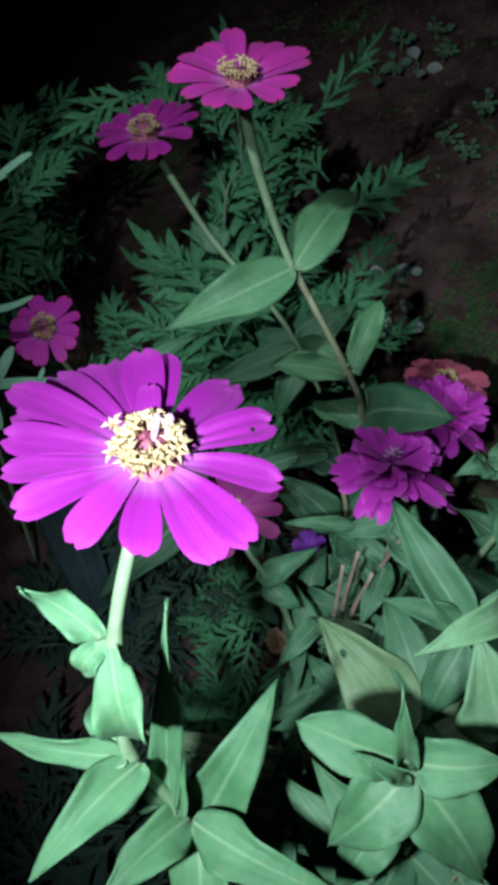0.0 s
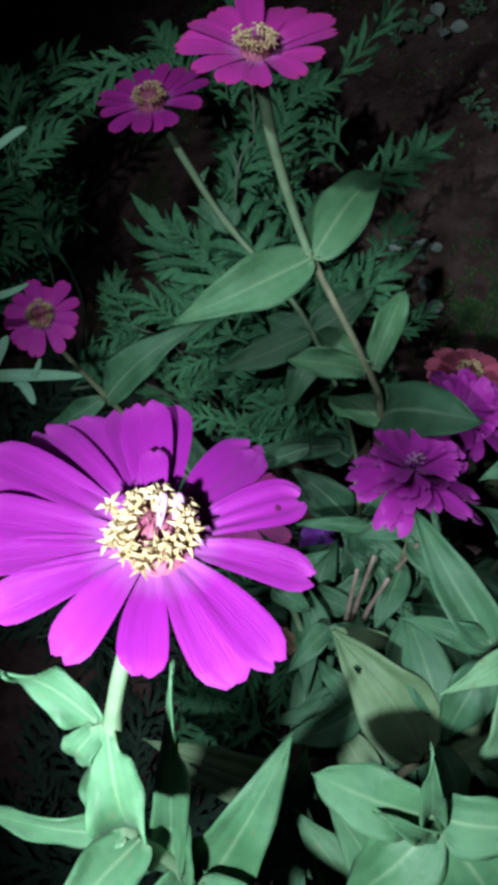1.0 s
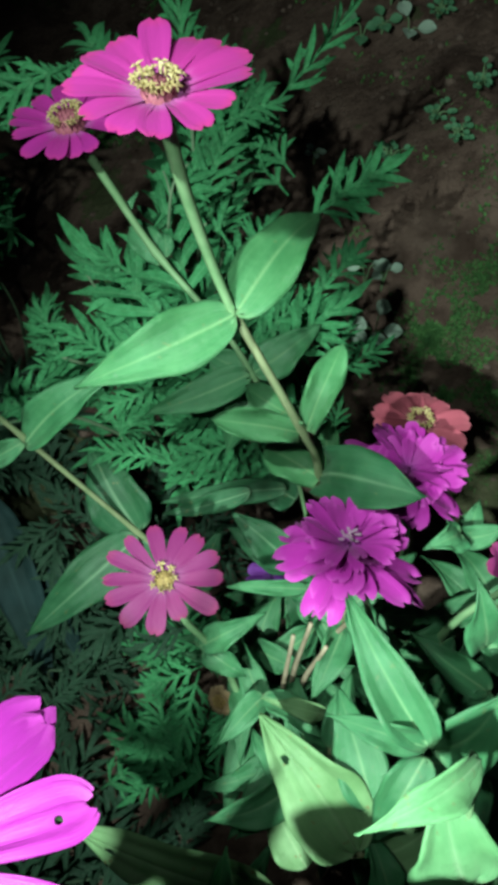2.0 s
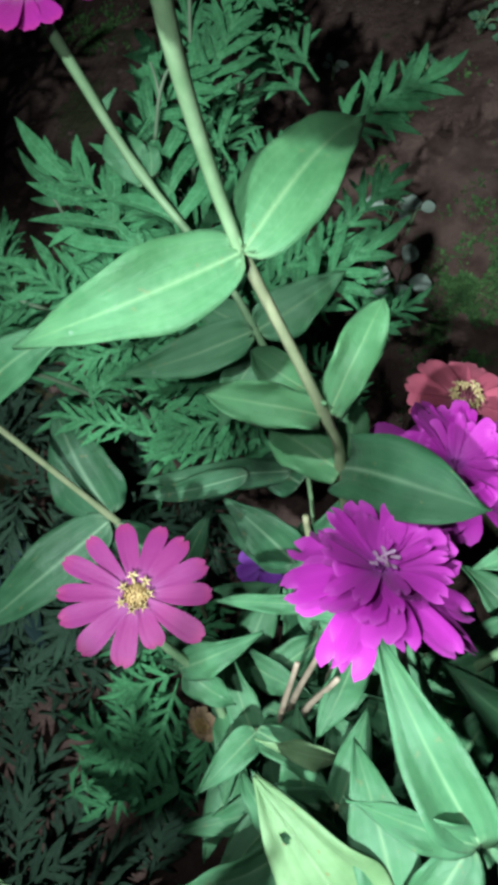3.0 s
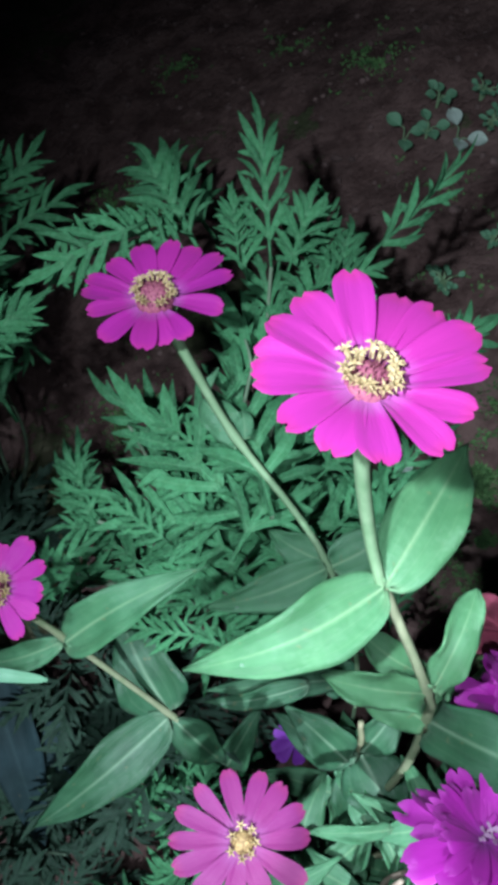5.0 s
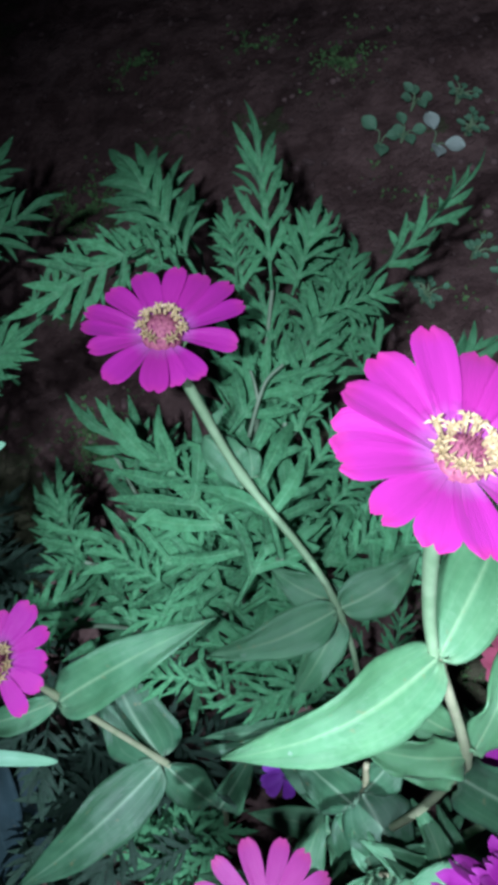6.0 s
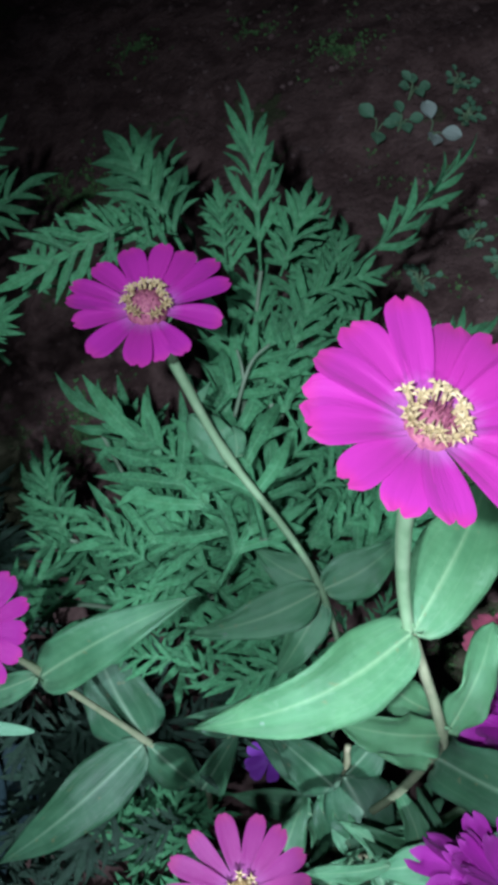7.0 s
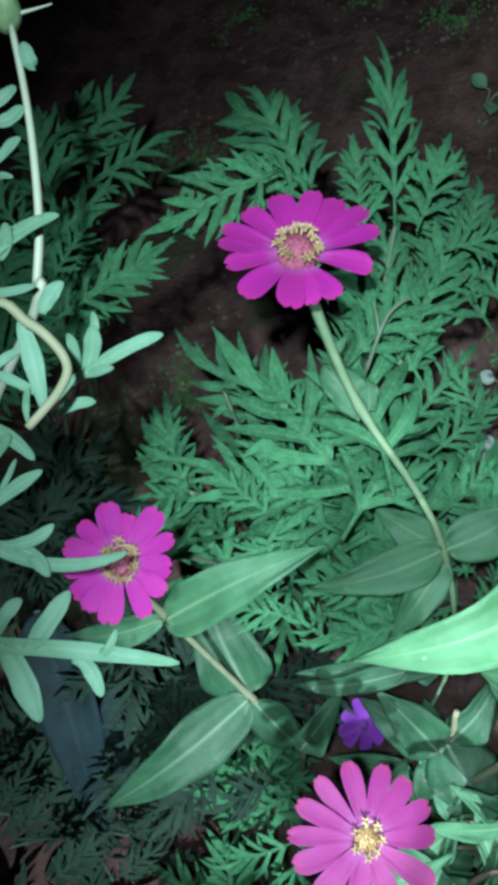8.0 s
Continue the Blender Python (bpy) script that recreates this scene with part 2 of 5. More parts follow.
def spline(points, n):
    """Points on a smooth line through the given ones."""
    p = [Vector(q) for q in points]
    p = [p[0] * 2 - p[1]] + p + [p[-1] * 2 - p[-2]]
    out = []
    for k in range(1, len(p) - 2):
        a, b, c, d = p[k - 1:k + 3]
        for i in range(n):
            t = i / n
            out.append(0.5 * (2 * b + (c - a) * t + (2 * a - 5 * b + 4 * c - d) * t * t + (3 * b - a - 3 * c + d) * t ** 3))
    return out + [p[-2]]


def tube(bm, points, r0, r1, sides=8, n=6, knots=()):
    """A round stem through the points, r0 thick at its start and r1 at its end, swollen at its knots."""
    line = spline(points, n)
    rings = []
    side = Vector((1, 0.2, 0.1))
    for i, p in enumerate(line):
        d = (line[min(i + 1, len(line) - 1)] - line[max(i - 1, 0)]).normalized()
        x = (side - d * side.dot(d)).normalized()
        y = d.cross(x)
        r = r0 + (r1 - r0) * i / (len(line) - 1)
        if i // n in knots and i % n == 0:
            r *= 1.35
        rings.append([bm.verts.new(p + (x * math.cos(a) + y * math.sin(a)) * r * (1 + 0.06 * math.sin(3 * a)))
                      for a in (2 * math.pi * k / sides for k in range(sides))])
    for a, b in zip(rings, rings[1:]):
        for k in range(sides):
            bm.faces.new((a[k], a[(k + 1) % sides], b[(k + 1) % sides], b[k]))
    bm.faces.new(rings[0][::-1])
    bm.faces.new(rings[-1])
    return bm


def stem(plant, points, r0, r1, mat=STEM, knots=(), name="stem", label=""):
    return part(name, tube(bmesh.new(), points, r0, r1, knots=knots), mat, plant, label)


FACE = Vector((-0.05, -0.4, 0.9))


def leaf(plant, base, tip, width, fold=0.25, arch=0.005, wave=0.0025, hole=0, mat=None, face=FACE, label="", spoon=False):
    """A broad zinnia leaf from its clasping base to its pointed or, on young shoots, blunt tip."""
    base, tip = Vector(base), Vector(tip)
    tip = tip + Vector(face).normalized() * 0.07 * (tip - base).length
    m = basis(base, tip - base, face)
    length = (tip - base).length
    ph = random.uniform(0, 6.28)
    twist = random.uniform(-0.25, 0.25)
    sway = random.uniform(-0.05, 0.05) * length

    def half(u):
        if spoon:
            return 0.48 * width * (0.6 + 0.4 * math.sin(min(u / 0.6, 1) * math.pi / 2)) * max(1 - max((u - 0.5) / 0.5, 0) ** 2.6, 0) ** 0.8
        if u < 0.3:
            w = math.sqrt(1 - (1 - 0.98 * u / 0.3) ** 2) * 0.9 + 0.1
        else:
            s = (u - 0.3) / 0.7
            w = (1 - s ** 1.75) * (1 - 0.16 * s)
        return 0.46 * width * w

    def point(u, v):
        u = u ** 1.35
        s = 2 * v - 1
        w = half(u)
        x = s * w * math.cos(fold * 0.9)
        z = arch * math.sin(math.pi * u * 0.95) + abs(s) ** 1.3 * w * math.sin(fold) - 0.25 * arch * u
        z += wave * math.sin(9 * u + ph + (1.6 if s > 0 else 0)) * abs(s) ** 2
        z += 0.4 * wave * math.sin(21 * u + 2 * ph + 2 * s) * abs(s) ** 3 * (1 - u)
        z += 0.034 * width * math.sin(abs(s) * 9.4) * (1 - 0.7 * u)
        z -= 0.07 * length * u ** 3
        edge = 1 + 0.035 * math.sin(17 * u + ph) * abs(s)
        a = twist * u
        x *= edge
        return (x * math.cos(a) - z * math.sin(a) * 0.3 + sway * math.sin(math.pi * u), u * length, z + x * math.sin(a))

    keep = None
    nu, nv = 18, 10
    if hole:
        nu, nv = 90, 48
        keep = lambda u, v: (u - 0.78) ** 2 / 0.0005 + (v - 0.36) ** 2 / 0.006 > 1
    bm = sheet(nu, nv, point, keep)
    bmesh.ops.remove_doubles(bm, verts=bm.verts, dist=1e-5)
    ob = put("leaf", mesh_of(bm, "leaf", mat or plant_leaf.get(plant.name, ZINNIA)), plant, m, label)
    thick = ob.modifiers.new("thickness", "SOLIDIFY")
    thick.thickness, thick.offset = 0.0005, -1.0
    return ob


plant_leaf = {}


def lobed_leaf(plant, lobes):
    """A deeply cut leaf in one piece: blunt lobes (foot, middle, tip, width, foot's share of the width) that run into one another."""
    bm = bmesh.new()
    uv = bm.loops.layers.uv.new("UVMap")
    for k, (b, c, t, width, foot) in enumerate(lobes):
        b, c, t = Vector(b), Vector(c), Vector(t)
        rows = []
        for i in range(15):
            u = i / 14
            u = 1 - (1 - u) ** 1.25
            at = b * (1 - u) ** 2 + (2 * c - 0.5 * b - 0.5 * t) * 2 * u * (1 - u) + t * u * u
            along = ((2 * c - 0.5 * b - 0.5 * t - b) * (1 - u) + (t - 2 * c + 0.5 * b + 0.5 * t) * u).normalized()
            side = along.cross(FACE).normalized()
            up = side.cross(along)
            w = 0.5 * width * (foot + (1 - foot) * math.sin(min(u / 0.55, 1) * math.pi / 2) ** 1.5)
            w *= math.sqrt(max(1 - (max(u - 0.62, 0) / 0.385) ** 2, 0.0)) * (1 + 0.05 * math.sin(14 * u + 2.1 * k))
            lift = 0.0004 * math.sin(7 * u + k) + 0.0003 * k * 0.3
            rows.append((u, [bm.verts.new(at + side * s * w + up * (0.3 * w * abs(s) ** 1.5 + lift)) for s in (-1, -0.55, 0, 0.55, 1)]))
        for (u0, p), (u1, q) in zip(rows, rows[1:]):
            for j in range(4):
                f = bm.faces.new((p[j], q[j], q[j + 1], p[j + 1]))
                for loop, pair in zip(f.loops, ((u0, j), (u1, j), (u1, j + 1), (u0, j + 1))):
                    loop[uv].uv = (0.3 + 0.6 * pair[0], 0.36 + 0.07 * pair[1])
    ob = part("leaf", bm, LIT_MARIGOLD, plant)
    thick = ob.modifiers.new("thickness", "SOLIDIFY")
    thick.thickness, thick.offset = 0.0004, -1.0
    return ob


def petal_mesh(length, width, lift, curl, notch, mat, r0, seed, twist=0.25, worn=False):
    rng = random.Random(seed)
    bend, roll_ = rng.uniform(-0.08, 0.08), rng.uniform(-twist, twist)

    def point(u, v):
        s = 2 * v - 1
        w = 0.5 * width * (0.36 + 0.64 * math.sin(min(u / 0.76, 1) * math.pi / 2) ** 1.1)
        if u > 0.78:
            w *= math.sqrt(max(1 - ((u - 0.78) / 0.235) ** 2, 0.0))
        y = r0 + length * u - notch * length * max(0, u - 0.8) * 5 * (0.45 * (1 - abs(s)) ** 2 + 0.09 * math.sin(6 * s + seed) ** 2)
        z = lift * length * u - curl * length * u * u + 0.32 * w * s * s * (1 - 0.8 * u) + 0.026 * width * math.cos(3 * math.pi * s) * (1 - u * 0.5) * min(1, u * 3)
        return (s * w + bend * length * u * u, y, z + roll_ * s * w * u)

    if worn:
        return mesh_of(sheet(80, 56, point, lambda u, v: ((u - 0.76) / 0.028) ** 2 + ((v - 0.62 - 0.1 * math.sin(seed)) / 0.06) ** 2 > 1), "petal", mat)
    return mesh_of(sheet(12, 8, point), "petal", mat)


def floret_mesh(h):
    """A yellow tube that opens into five pointed lobes."""
    bm = bmesh.new()
    r = 0.0006
    low = [bm.verts.new((r * math.cos(a), r * math.sin(a), 0)) for a in (k * 1.2566 for k in range(5))]
    top = [bm.verts.new((r * 1.3 * math.cos(a), r * 1.3 * math.sin(a), h)) for a in (k * 1.2566 for k in range(5))]
    for k in range(5):
        bm.faces.new((low[k], low[(k + 1) % 5], top[(k + 1) % 5], top[k]))
        a = k * 1.2566 + 0.6283
        out = bm.verts.new((0.0026 * math.cos(a), 0.0026 * math.sin(a), h + 0.0002))
        rise = bm.verts.new((0.0011 * math.cos(a), 0.0011 * math.sin(a), h + 0.0008))
        bm.faces.new((top[k], top[(k + 1) % 5], rise))
        bm.faces.new((top[k], rise, out))
        bm.faces.new((rise, top[(k + 1) % 5], out))
    return mesh_of(bm, "floret", FLORET, False)


FLORETS = [floret_mesh(h) for h in (0.0022, 0.0029, 0.0036)]


def flower(plant, at, facing, radius, petals, mat, wide=0.42, disc=0.2, lift=0.28, curl=0.25, florets=16, label="", seed=1, tiers=1, spin=0.0, notch=0.13, tall=1.0, core=CHAFF):
    """A zinnia head: a chaffy disc, ray petals at the given (angle, length) and a ring of yellow florets."""
    rng = random.Random(seed)
    up = Vector(facing).normalized()
    ahead = (Vector((0, 1, 0)) - up * up.y).normalized()
    m = basis(at, ahead, up)
    rd = disc * radius
    # disc: a dome of chaff scales
    bm = bmesh.new()
    bmesh.ops.create_uvsphere(bm, u_segments=20, v_segments=10, radius=rd)
    for v in bm.verts:
        k = noise.noise(v.co * 900) * 0.12
        v.co *= 1 + k
        v.co.z *= 0.75 * tall
    for i in range(46):
        a, q = i * 2.39996, math.sqrt(i / 46)
        c = Vector((math.cos(a) * q * rd * 0.95, math.sin(a) * q * rd * 0.95, rd * 0.72 * tall * math.sqrt(max(1 - q * q * 0.85, 0))))
        d = Vector((c.x * 0.5, c.y * 0.5, rd)).normalized()
        side = d.cross(Vector((0, 0, 1)) if abs(d.z) < 0.9 else Vector((1, 0, 0))).normalized() * 0.0006
        h = 0.0016 + 0.0008 * rng.random()
        q1, q2, q3, q4 = (bm.verts.new(p) for p in (c - side, c + side, c + d * h + side * 0.3, c + d * h * 1.1 - side * 0.5))
        bm.faces.new((q1, q2, q3, q4))
    head = put("flower_head", mesh_of(bm, "flower_head", core), plant, m, label)
    # calyx under the petals
    bm = bmesh.new()
    rings = []
    for k in range(6):
        t = k / 5
        r = rd * (0.35 + 0.85 * t ** 0.6)
        rings.append([bm.verts.new((r * (1 + 0.08 * math.cos(5 * a)) * math.cos(a), r * (1 + 0.08 * math.cos(5 * a)) * math.sin(a), -rd * 1.5 * (1 - t) - 0.0012))
                      for a in (2 * math.pi * j / 14 for j in range(14))])
    for a, b in zip(rings, rings[1:]):
        for j in range(14):
            bm.faces.new((a[j], a[(j + 1) % 14], b[(j + 1) % 14], b[j]))
    put("calyx", mesh_of(bm, "calyx", CALYX), head, m)
    for tier in range(tiers):
        for i, (angle, size) in enumerate(petals):
            k = (1 - 0.17 * tier) * (rng.uniform(0.72, 1.08) if tiers > 1 else 1)
            length = radius * size * k - rd * 0.75
            worn = seed == 3 and i == 1
            me = petal_mesh(length, radius * wide * rng.uniform(0.82, 1.15), lift + 0.13 * tier + rng.uniform(-1, 1) * (0.07 if tiers == 1 else 0.4),
                            curl + rng.uniform(-0.06, 0.06), notch * rng.uniform(0.2, 1.6), mat, rd * 0.75, seed * 31 + i + 7 * tier, 0.25 if tiers == 1 else 0.95, worn)
            turn = math.radians(angle + spin + tier * 137 - 90)
            drop = 0.0004 * (i % 3) + tier * rd * 0.22
            put("petal", me, head, m @ Matrix.Translation((0, 0, drop)) @ Matrix.Rotation(turn, 4, "Z"))
    for i in range(30 if tiers > 1 else 0):
        # crowded short petals round the middle of a double flower
        size = rng.uniform(0.3, 0.62)
        me = petal_mesh(radius * size, radius * rng.uniform(0.11, 0.2), rng.uniform(0.25, 0.95), rng.uniform(0.1, 0.4), 0.3, mat, rd * 0.4, seed * 57 + i, 0.8)
        put("petal", me, head, m @ Matrix.Translation((0, 0, rd * rng.uniform(0.5, 1.1))) @ Matrix.Rotation(i * 2.39996 + rng.uniform(-0.3, 0.3), 4, "Z"))
    for i in range(florets):
        a = 2 * math.pi * i / florets + rng.uniform(-0.15, 0.15)
        q = rd * rng.uniform(0.98 - 0.022 * min(florets, 24), 0.98)
        tilt = Matrix.Rotation(a, 4, "Z") @ Matrix.Rotation(rng.uniform(0.2, 0.7), 4, "Y")
        put("floret", FLORETS[i % 3], head, m @ Matrix.Translation((q * math.cos(a), q * math.sin(a), rd * (0.42 + 0.2 * rng.random()) * tall)) @ tilt)
    return head


def even(n, seed=0, spread=0.25):
    rng = random.Random(seed)
    return [(360 / n * (i + rng.uniform(-spread, spread)), rng.uniform(0.9, 1.04)) for i in range(n)]


# ---- marigold foliage ----
def pinnate_mesh(seed, pairs=6, narrow=1.0):
    """A feather-shaped leaf 1 long on y: a ribbed stalk with pointed, toothed leaflets."""
    rng = random.Random(seed)
    bm = bmesh.new()
    uv = bm.loops.layers.uv.new("UVMap")

    def bow(y):
        return 0.10 * math.sin(math.pi * y * 0.9) - 0.06 * y * y

    def face(vs, uvs):
        f = bm.faces.new(vs)
        for loop, c in zip(f.loops, uvs):
            loop[uv].uv = c

    def blade(o, d, n, length, width, root, sweep):
        """A pointed lobe from o along d, folded along its middle."""
        s = d.cross(n).normalized()
        cup = (0.3 + rng.uniform(-0.3, 0.3), 0.3 + rng.uniform(-0.3, 0.3))
        rows = []
        for t, w in ((0, root), (0.2, 0.5 * root + 0.4), (0.42, 1.0), (0.6, 0.94), (0.78, 0.62), (0.9, 0.33), (1, 0.03)):
            c = o + d * length * t - s * length * sweep * t * t + n * length * (0.1 * math.sin(math.pi * t) - 0.12 * t * t)
            e = width * 0.5 * w
            rows.append((t, [bm.verts.new(c - s * e + n * e * cup[0]), bm.verts.new(c), bm.verts.new(c + s * e + n * e * cup[1])]))
        for (t0, p), (t1, q) in zip(rows, rows[1:]):
            face((p[0], p[1], q[1], q[0]), ((t0, 0.2), (t0, 0.5), (t1, 0.5), (t1, 0.2)))
            face((p[1], p[2], q[2], q[1]), ((t0, 0.5), (t0, 0.8), (t1, 0.8), (t1, 0.5)))

    def leaflet(y0, angle, length, width, teeth):
        """A leaflet with its foot on the winged rib, and pointed teeth at its sides."""
        o = Vector((0, y0, bow(y0)))
        side = 1 if angle > 0 else -1
        d = Vector((math.sin(angle), math.cos(angle), rng.uniform(-0.15, 0.3))).normalized()
        flat = d.cross(Vector((0, 0, 1))).normalized() + Vector((0, 0, rng.uniform(-0.45, 0.45)))
        n = flat.cross(d).normalized()
        s = d.cross(n).normalized()
        blade(o, d, n, length, width, 0.75, rng.uniform(0.0, 0.14) * side)
        for turn, t, size in teeth:
            g = (d * math.cos(turn) + s * math.sin(turn) * side).normalized()
            blade(o + d * length * t + n * 0.002, g, n, length * size * rng.uniform(0.8, 1.2), width * 0.55, 0.9, 0.0)

    step = 0.56 / pairs
    for i in range(pairs):
        t = i / (pairs - 1)
        y = 0.17 + step * i
        length = (0.25 + 0.11 * math.sin(math.pi * (0.3 + 0.55 * t))) * rng.uniform(0.85, 1.12)
        for sgn in (-1, 1):
            teeth = [(0.6, rng.uniform(0.28, 0.4), 0.42)] if i < pairs - 1 else []
            if i < 2:
                teeth.append((-0.6, rng.uniform(0.4, 0.5), 0.34))
            leaflet(y + rng.uniform(-0.02, 0.02), sgn * (0.92 - 0.3 * t + rng.uniform(-0.1, 0.1)), length, 0.067 * narrow * rng.uniform(0.88, 1.12), teeth)
    leaflet(0.66, rng.uniform(-0.06, 0.06), 0.38, 0.072 * narrow, [(0.5, 0.2, 0.36), (-0.5, 0.32, 0.32)])
    wing = [(0.06, 0.008), (0.16, 0.016), (0.28, 0.024), (0.42, 0.026), (0.56, 0.027), (0.7, 0.024)]
    ribs = [[bm.verts.new((x, y, bow(y) - 0.002 + abs(x) * 0.3)) for x in (-w, 0, w)] for y, w in wing]
    for a, b in zip(ribs, ribs[1:]):
        face((a[0], a[1], b[1], b[0]), ((0.3, 0.3), (0.3, 0.5), (0.5, 0.5), (0.5, 0.3)))
        face((a[1], a[2], b[2], b[1]), ((0.3, 0.5), (0.3, 0.7), (0.5, 0.7), (0.5, 0.5)))
    tube_pts = [(0, y, bow(y) - 0.006) for y in (0, 0.25, 0.5, 0.75, 0.9)]
    before = set(bm.faces)
    tube(bm, tube_pts, 0.016, 0.006, sides=5, n=2)
    for f in bm.faces:
        if f not in before:
            for loop in f.loops:
                loop[uv].uv = (0.3, 0.45)
    return mesh_of(bm, "feather_leaf", MARIGOLD)


FEATHERS = [pinnate_mesh(k, (4, 5, 4)[k % 3], (1.0, 0.85, 1.1)[k % 3]) for k in range(7)]


SHADED_FEATHERS = [me.copy() for me in FEATHERS]
for me in SHADED_FEATHERS:
    me.materials[0] = SHADED_MARIGOLD


def feather(plant, base, tip, kind=None, face=FACE, roll=0.0, wide=0.95):
    base, tip = Vector(base), Vector(tip)
    length = (tip - base).length
    k = random.randrange(7) if kind is None else kind
    m = basis(base, tip - base, face) @ Matrix.Rotation(roll, 4, "Y") @ Matrix.Diagonal((length * wide, length, length, 1))
    return put("leaf", (SHADED_FEATHERS if plant_leaf.get(plant.name) == SHADED_MARIGOLD else FEATHERS)[k], plant, m)


def bush(plant, root, centre, spread, height, count, size, seed, lean=(0, 0), top=None, layers=3):
    """Feather leaves that radiate from a centre over a low dome, with stems up to them."""
    rng = random.Random(seed)
    ends = []
    for i in range(count):
        layer = i % layers
        a = 2.39996 * i + rng.uniform(-0.3, 0.3)
        q = math.sqrt((i + 0.5) / count)
        x = centre[0] + spread[0] * q * math.cos(a)
        y = centre[1] + spread[1] * q * math.sin(a)
        z = height - 0.35 * q * q * spread[0] - layer * (0.052 if height > 0.3 and layers == 3 and height > 0.2 else 0.028) + rng.uniform(-0.02, 0.016) + lean[0] * (x - centre[0]) + lean[1] * (y - centre[1])
        out = Vector((math.cos(a) * 0.9, math.sin(a) * 0.9 + 0.25, 0.35 - 0.35 * q + rng.uniform(-0.25, 0.25)))
        out += Vector((rng.uniform(-0.4, 0.4), rng.uniform(-0.4, 0.4), 0))
        out.normalize()
        tip = Vector((x, y, z))
        base = tip - out * size * rng.uniform(0.75, 1.2)
        feather(plant, base, tip, rng.randrange(7), Vector((rng.uniform(-0.35, 0.35), -0.25 + rng.uniform(-0.3, 0.3), 1)), rng.uniform(-0.3, 0.3))
        if i % 6 == 0:
            ends.append(base)
    for e in ends:
        mid = Vector(root).lerp(e, 0.55) + Vector((rng.uniform(-0.015, 0.015), rng.uniform(-0.015, 0.015), 0.015))
        stem(plant, [root, mid, e], 0.0016, 0.0008, STEM_SHADED if plant_leaf.get(plant.name) == SHADED_MARIGOLD else STEM_DIM)


# ---- ground ----
def rise(x, y):
    """Height of the bed: a hollow under the zinnias, a bank behind them."""
    s = min(max((y - 0.28) / 0.30, 0), 1)
    s = s * s * (3 - 2 * s)
    far = min(max((math.hypot(x, y) - 1.2) / 2.0, 0), 1)
    z = 0.17 * s + 0.45 * min(max(x, -0.2), 0.2) * s
    return z * (1 - far)


def ground_height(x, y):
    p = Vector((x, y, 0))
    near = 1 if math.hypot(x, y - 0.5) < 1.2 else 0.3
    return rise(x, y) + near * (0.011 * noise.noise(p * 9) + 0.007 * noise.noise(p * 30) + 0.0045 * noise.noise(p * 80)) - 0.004


def axis_steps(lo, hi, step):
    a = [lo + step * i for i in range(int(round((hi - lo) / step)) + 1)]
    d, v = step, hi
    while v < 60:
        d *= 1.6
        v += d
        a.append(v)
    d, v = step, lo
    while v > -60:
        d *= 1.6
        v -= d
        a.insert(0, v)
    return a


xs, ys = axis_steps(-0.55, 0.55, 0.008), axis_steps(-0.15, 1.25, 0.008)
bm = bmesh.new()
rows_ = [[bm.verts.new((x, y, ground_height(x, y))) for y in ys] for x in xs]
for a, b in zip(rows_, rows_[1:]):
    for j in range(len(ys) - 1):
        bm.faces.new((a[j], b[j], b[j + 1], a[j + 1]))
ground = new("ground", mesh_of(bm, "ground", SOIL))
tagged(ground, "dark damp brown garden soil with moss patches", "ground", kind="structure")

# ---- the tall magenta zinnia in front ----
front = thing("zinnia_plant", (-0.02, 0.05, 0.0), "tall zinnia with a large magenta flower and curled pale green leaves", "flower", "zinnias")
plant_leaf[front.name] = ZINNIA_MINT
flower(front, (0.0, 0.129, 0.586), (0.02, 0.15, 0.98), 0.0285,
       [(351, .92), (22, .9), (58, .95), (50, .88), (89, 1), (99, .98), (108, 1.08), (120, 1.15), (135, 1.22), (149, 1.24), (161, 1.15), (174, 1.1), (190, 1.04), (208, 1.0), (235, .84), (267, .8), (299, .95), (317, 1.02)],
       MAGENTA, wide=0.285, disc=0.22, lift=0.14, curl=0.16, florets=40, seed=3, notch=0.1, label="large magenta flower with a yellow crown", tall=1.2)
front_head = [o for o in front.children if o.name.startswith("flower_head")][0]
crown = WORLD[front_head]
for turn, size, lift in ((8, 0.4, 0.75),):
    put("petal", petal_mesh(0.0285 * size, 0.005, lift, 0.3, 0.1, MAGENTA, 0.004, 400 + turn), front_head, crown @ Matrix.Rotation(radians(turn), 4, "Z"))
for k in range(2):
    put("young_petal", petal_mesh(0.005, 0.0016, 0.9, 0.2, 0.0, WHITE_CLAW, 0.0005, 410 + k), front_head,
        crown @ Matrix.Translation((0.0005 + 0.0025 * k, -0.001, 0.005)) @ Matrix.Rotation(radians(-12), 4, "Z"), "pale unopened petal")
stem(front, [(-0.02, 0.05, -0.02), (-0.012, 0.06, 0.36), (-0.009, 0.084, 0.439), (-0.018, 0.093, 0.485), (-0.015, 0.109, 0.533), (-0.003, 0.125, 0.579)], 0.0023, 0.0016, knots=(1, 2, 3, 4))
leaf(front, (-0.018, 0.110, 0.534), (-0.034, 0.116, 0.550), 0.0098, fold=.35, arch=-.006)
leaf(front, (-0.016, 0.110, 0.534), (-0.011, 0.091, 0.508), 0.0135, fold=.55, arch=.008, wave=.004, spoon=True)
leaf(front, (-0.018, 0.109, 0.533), (-0.0235, 0.104, 0.527), 0.0085, fold=.3, arch=.003, wave=.001, spoon=True)
leaf(front, (-0.019, 0.093, 0.486), (-0.030, 0.115, 0.479), 0.0116)
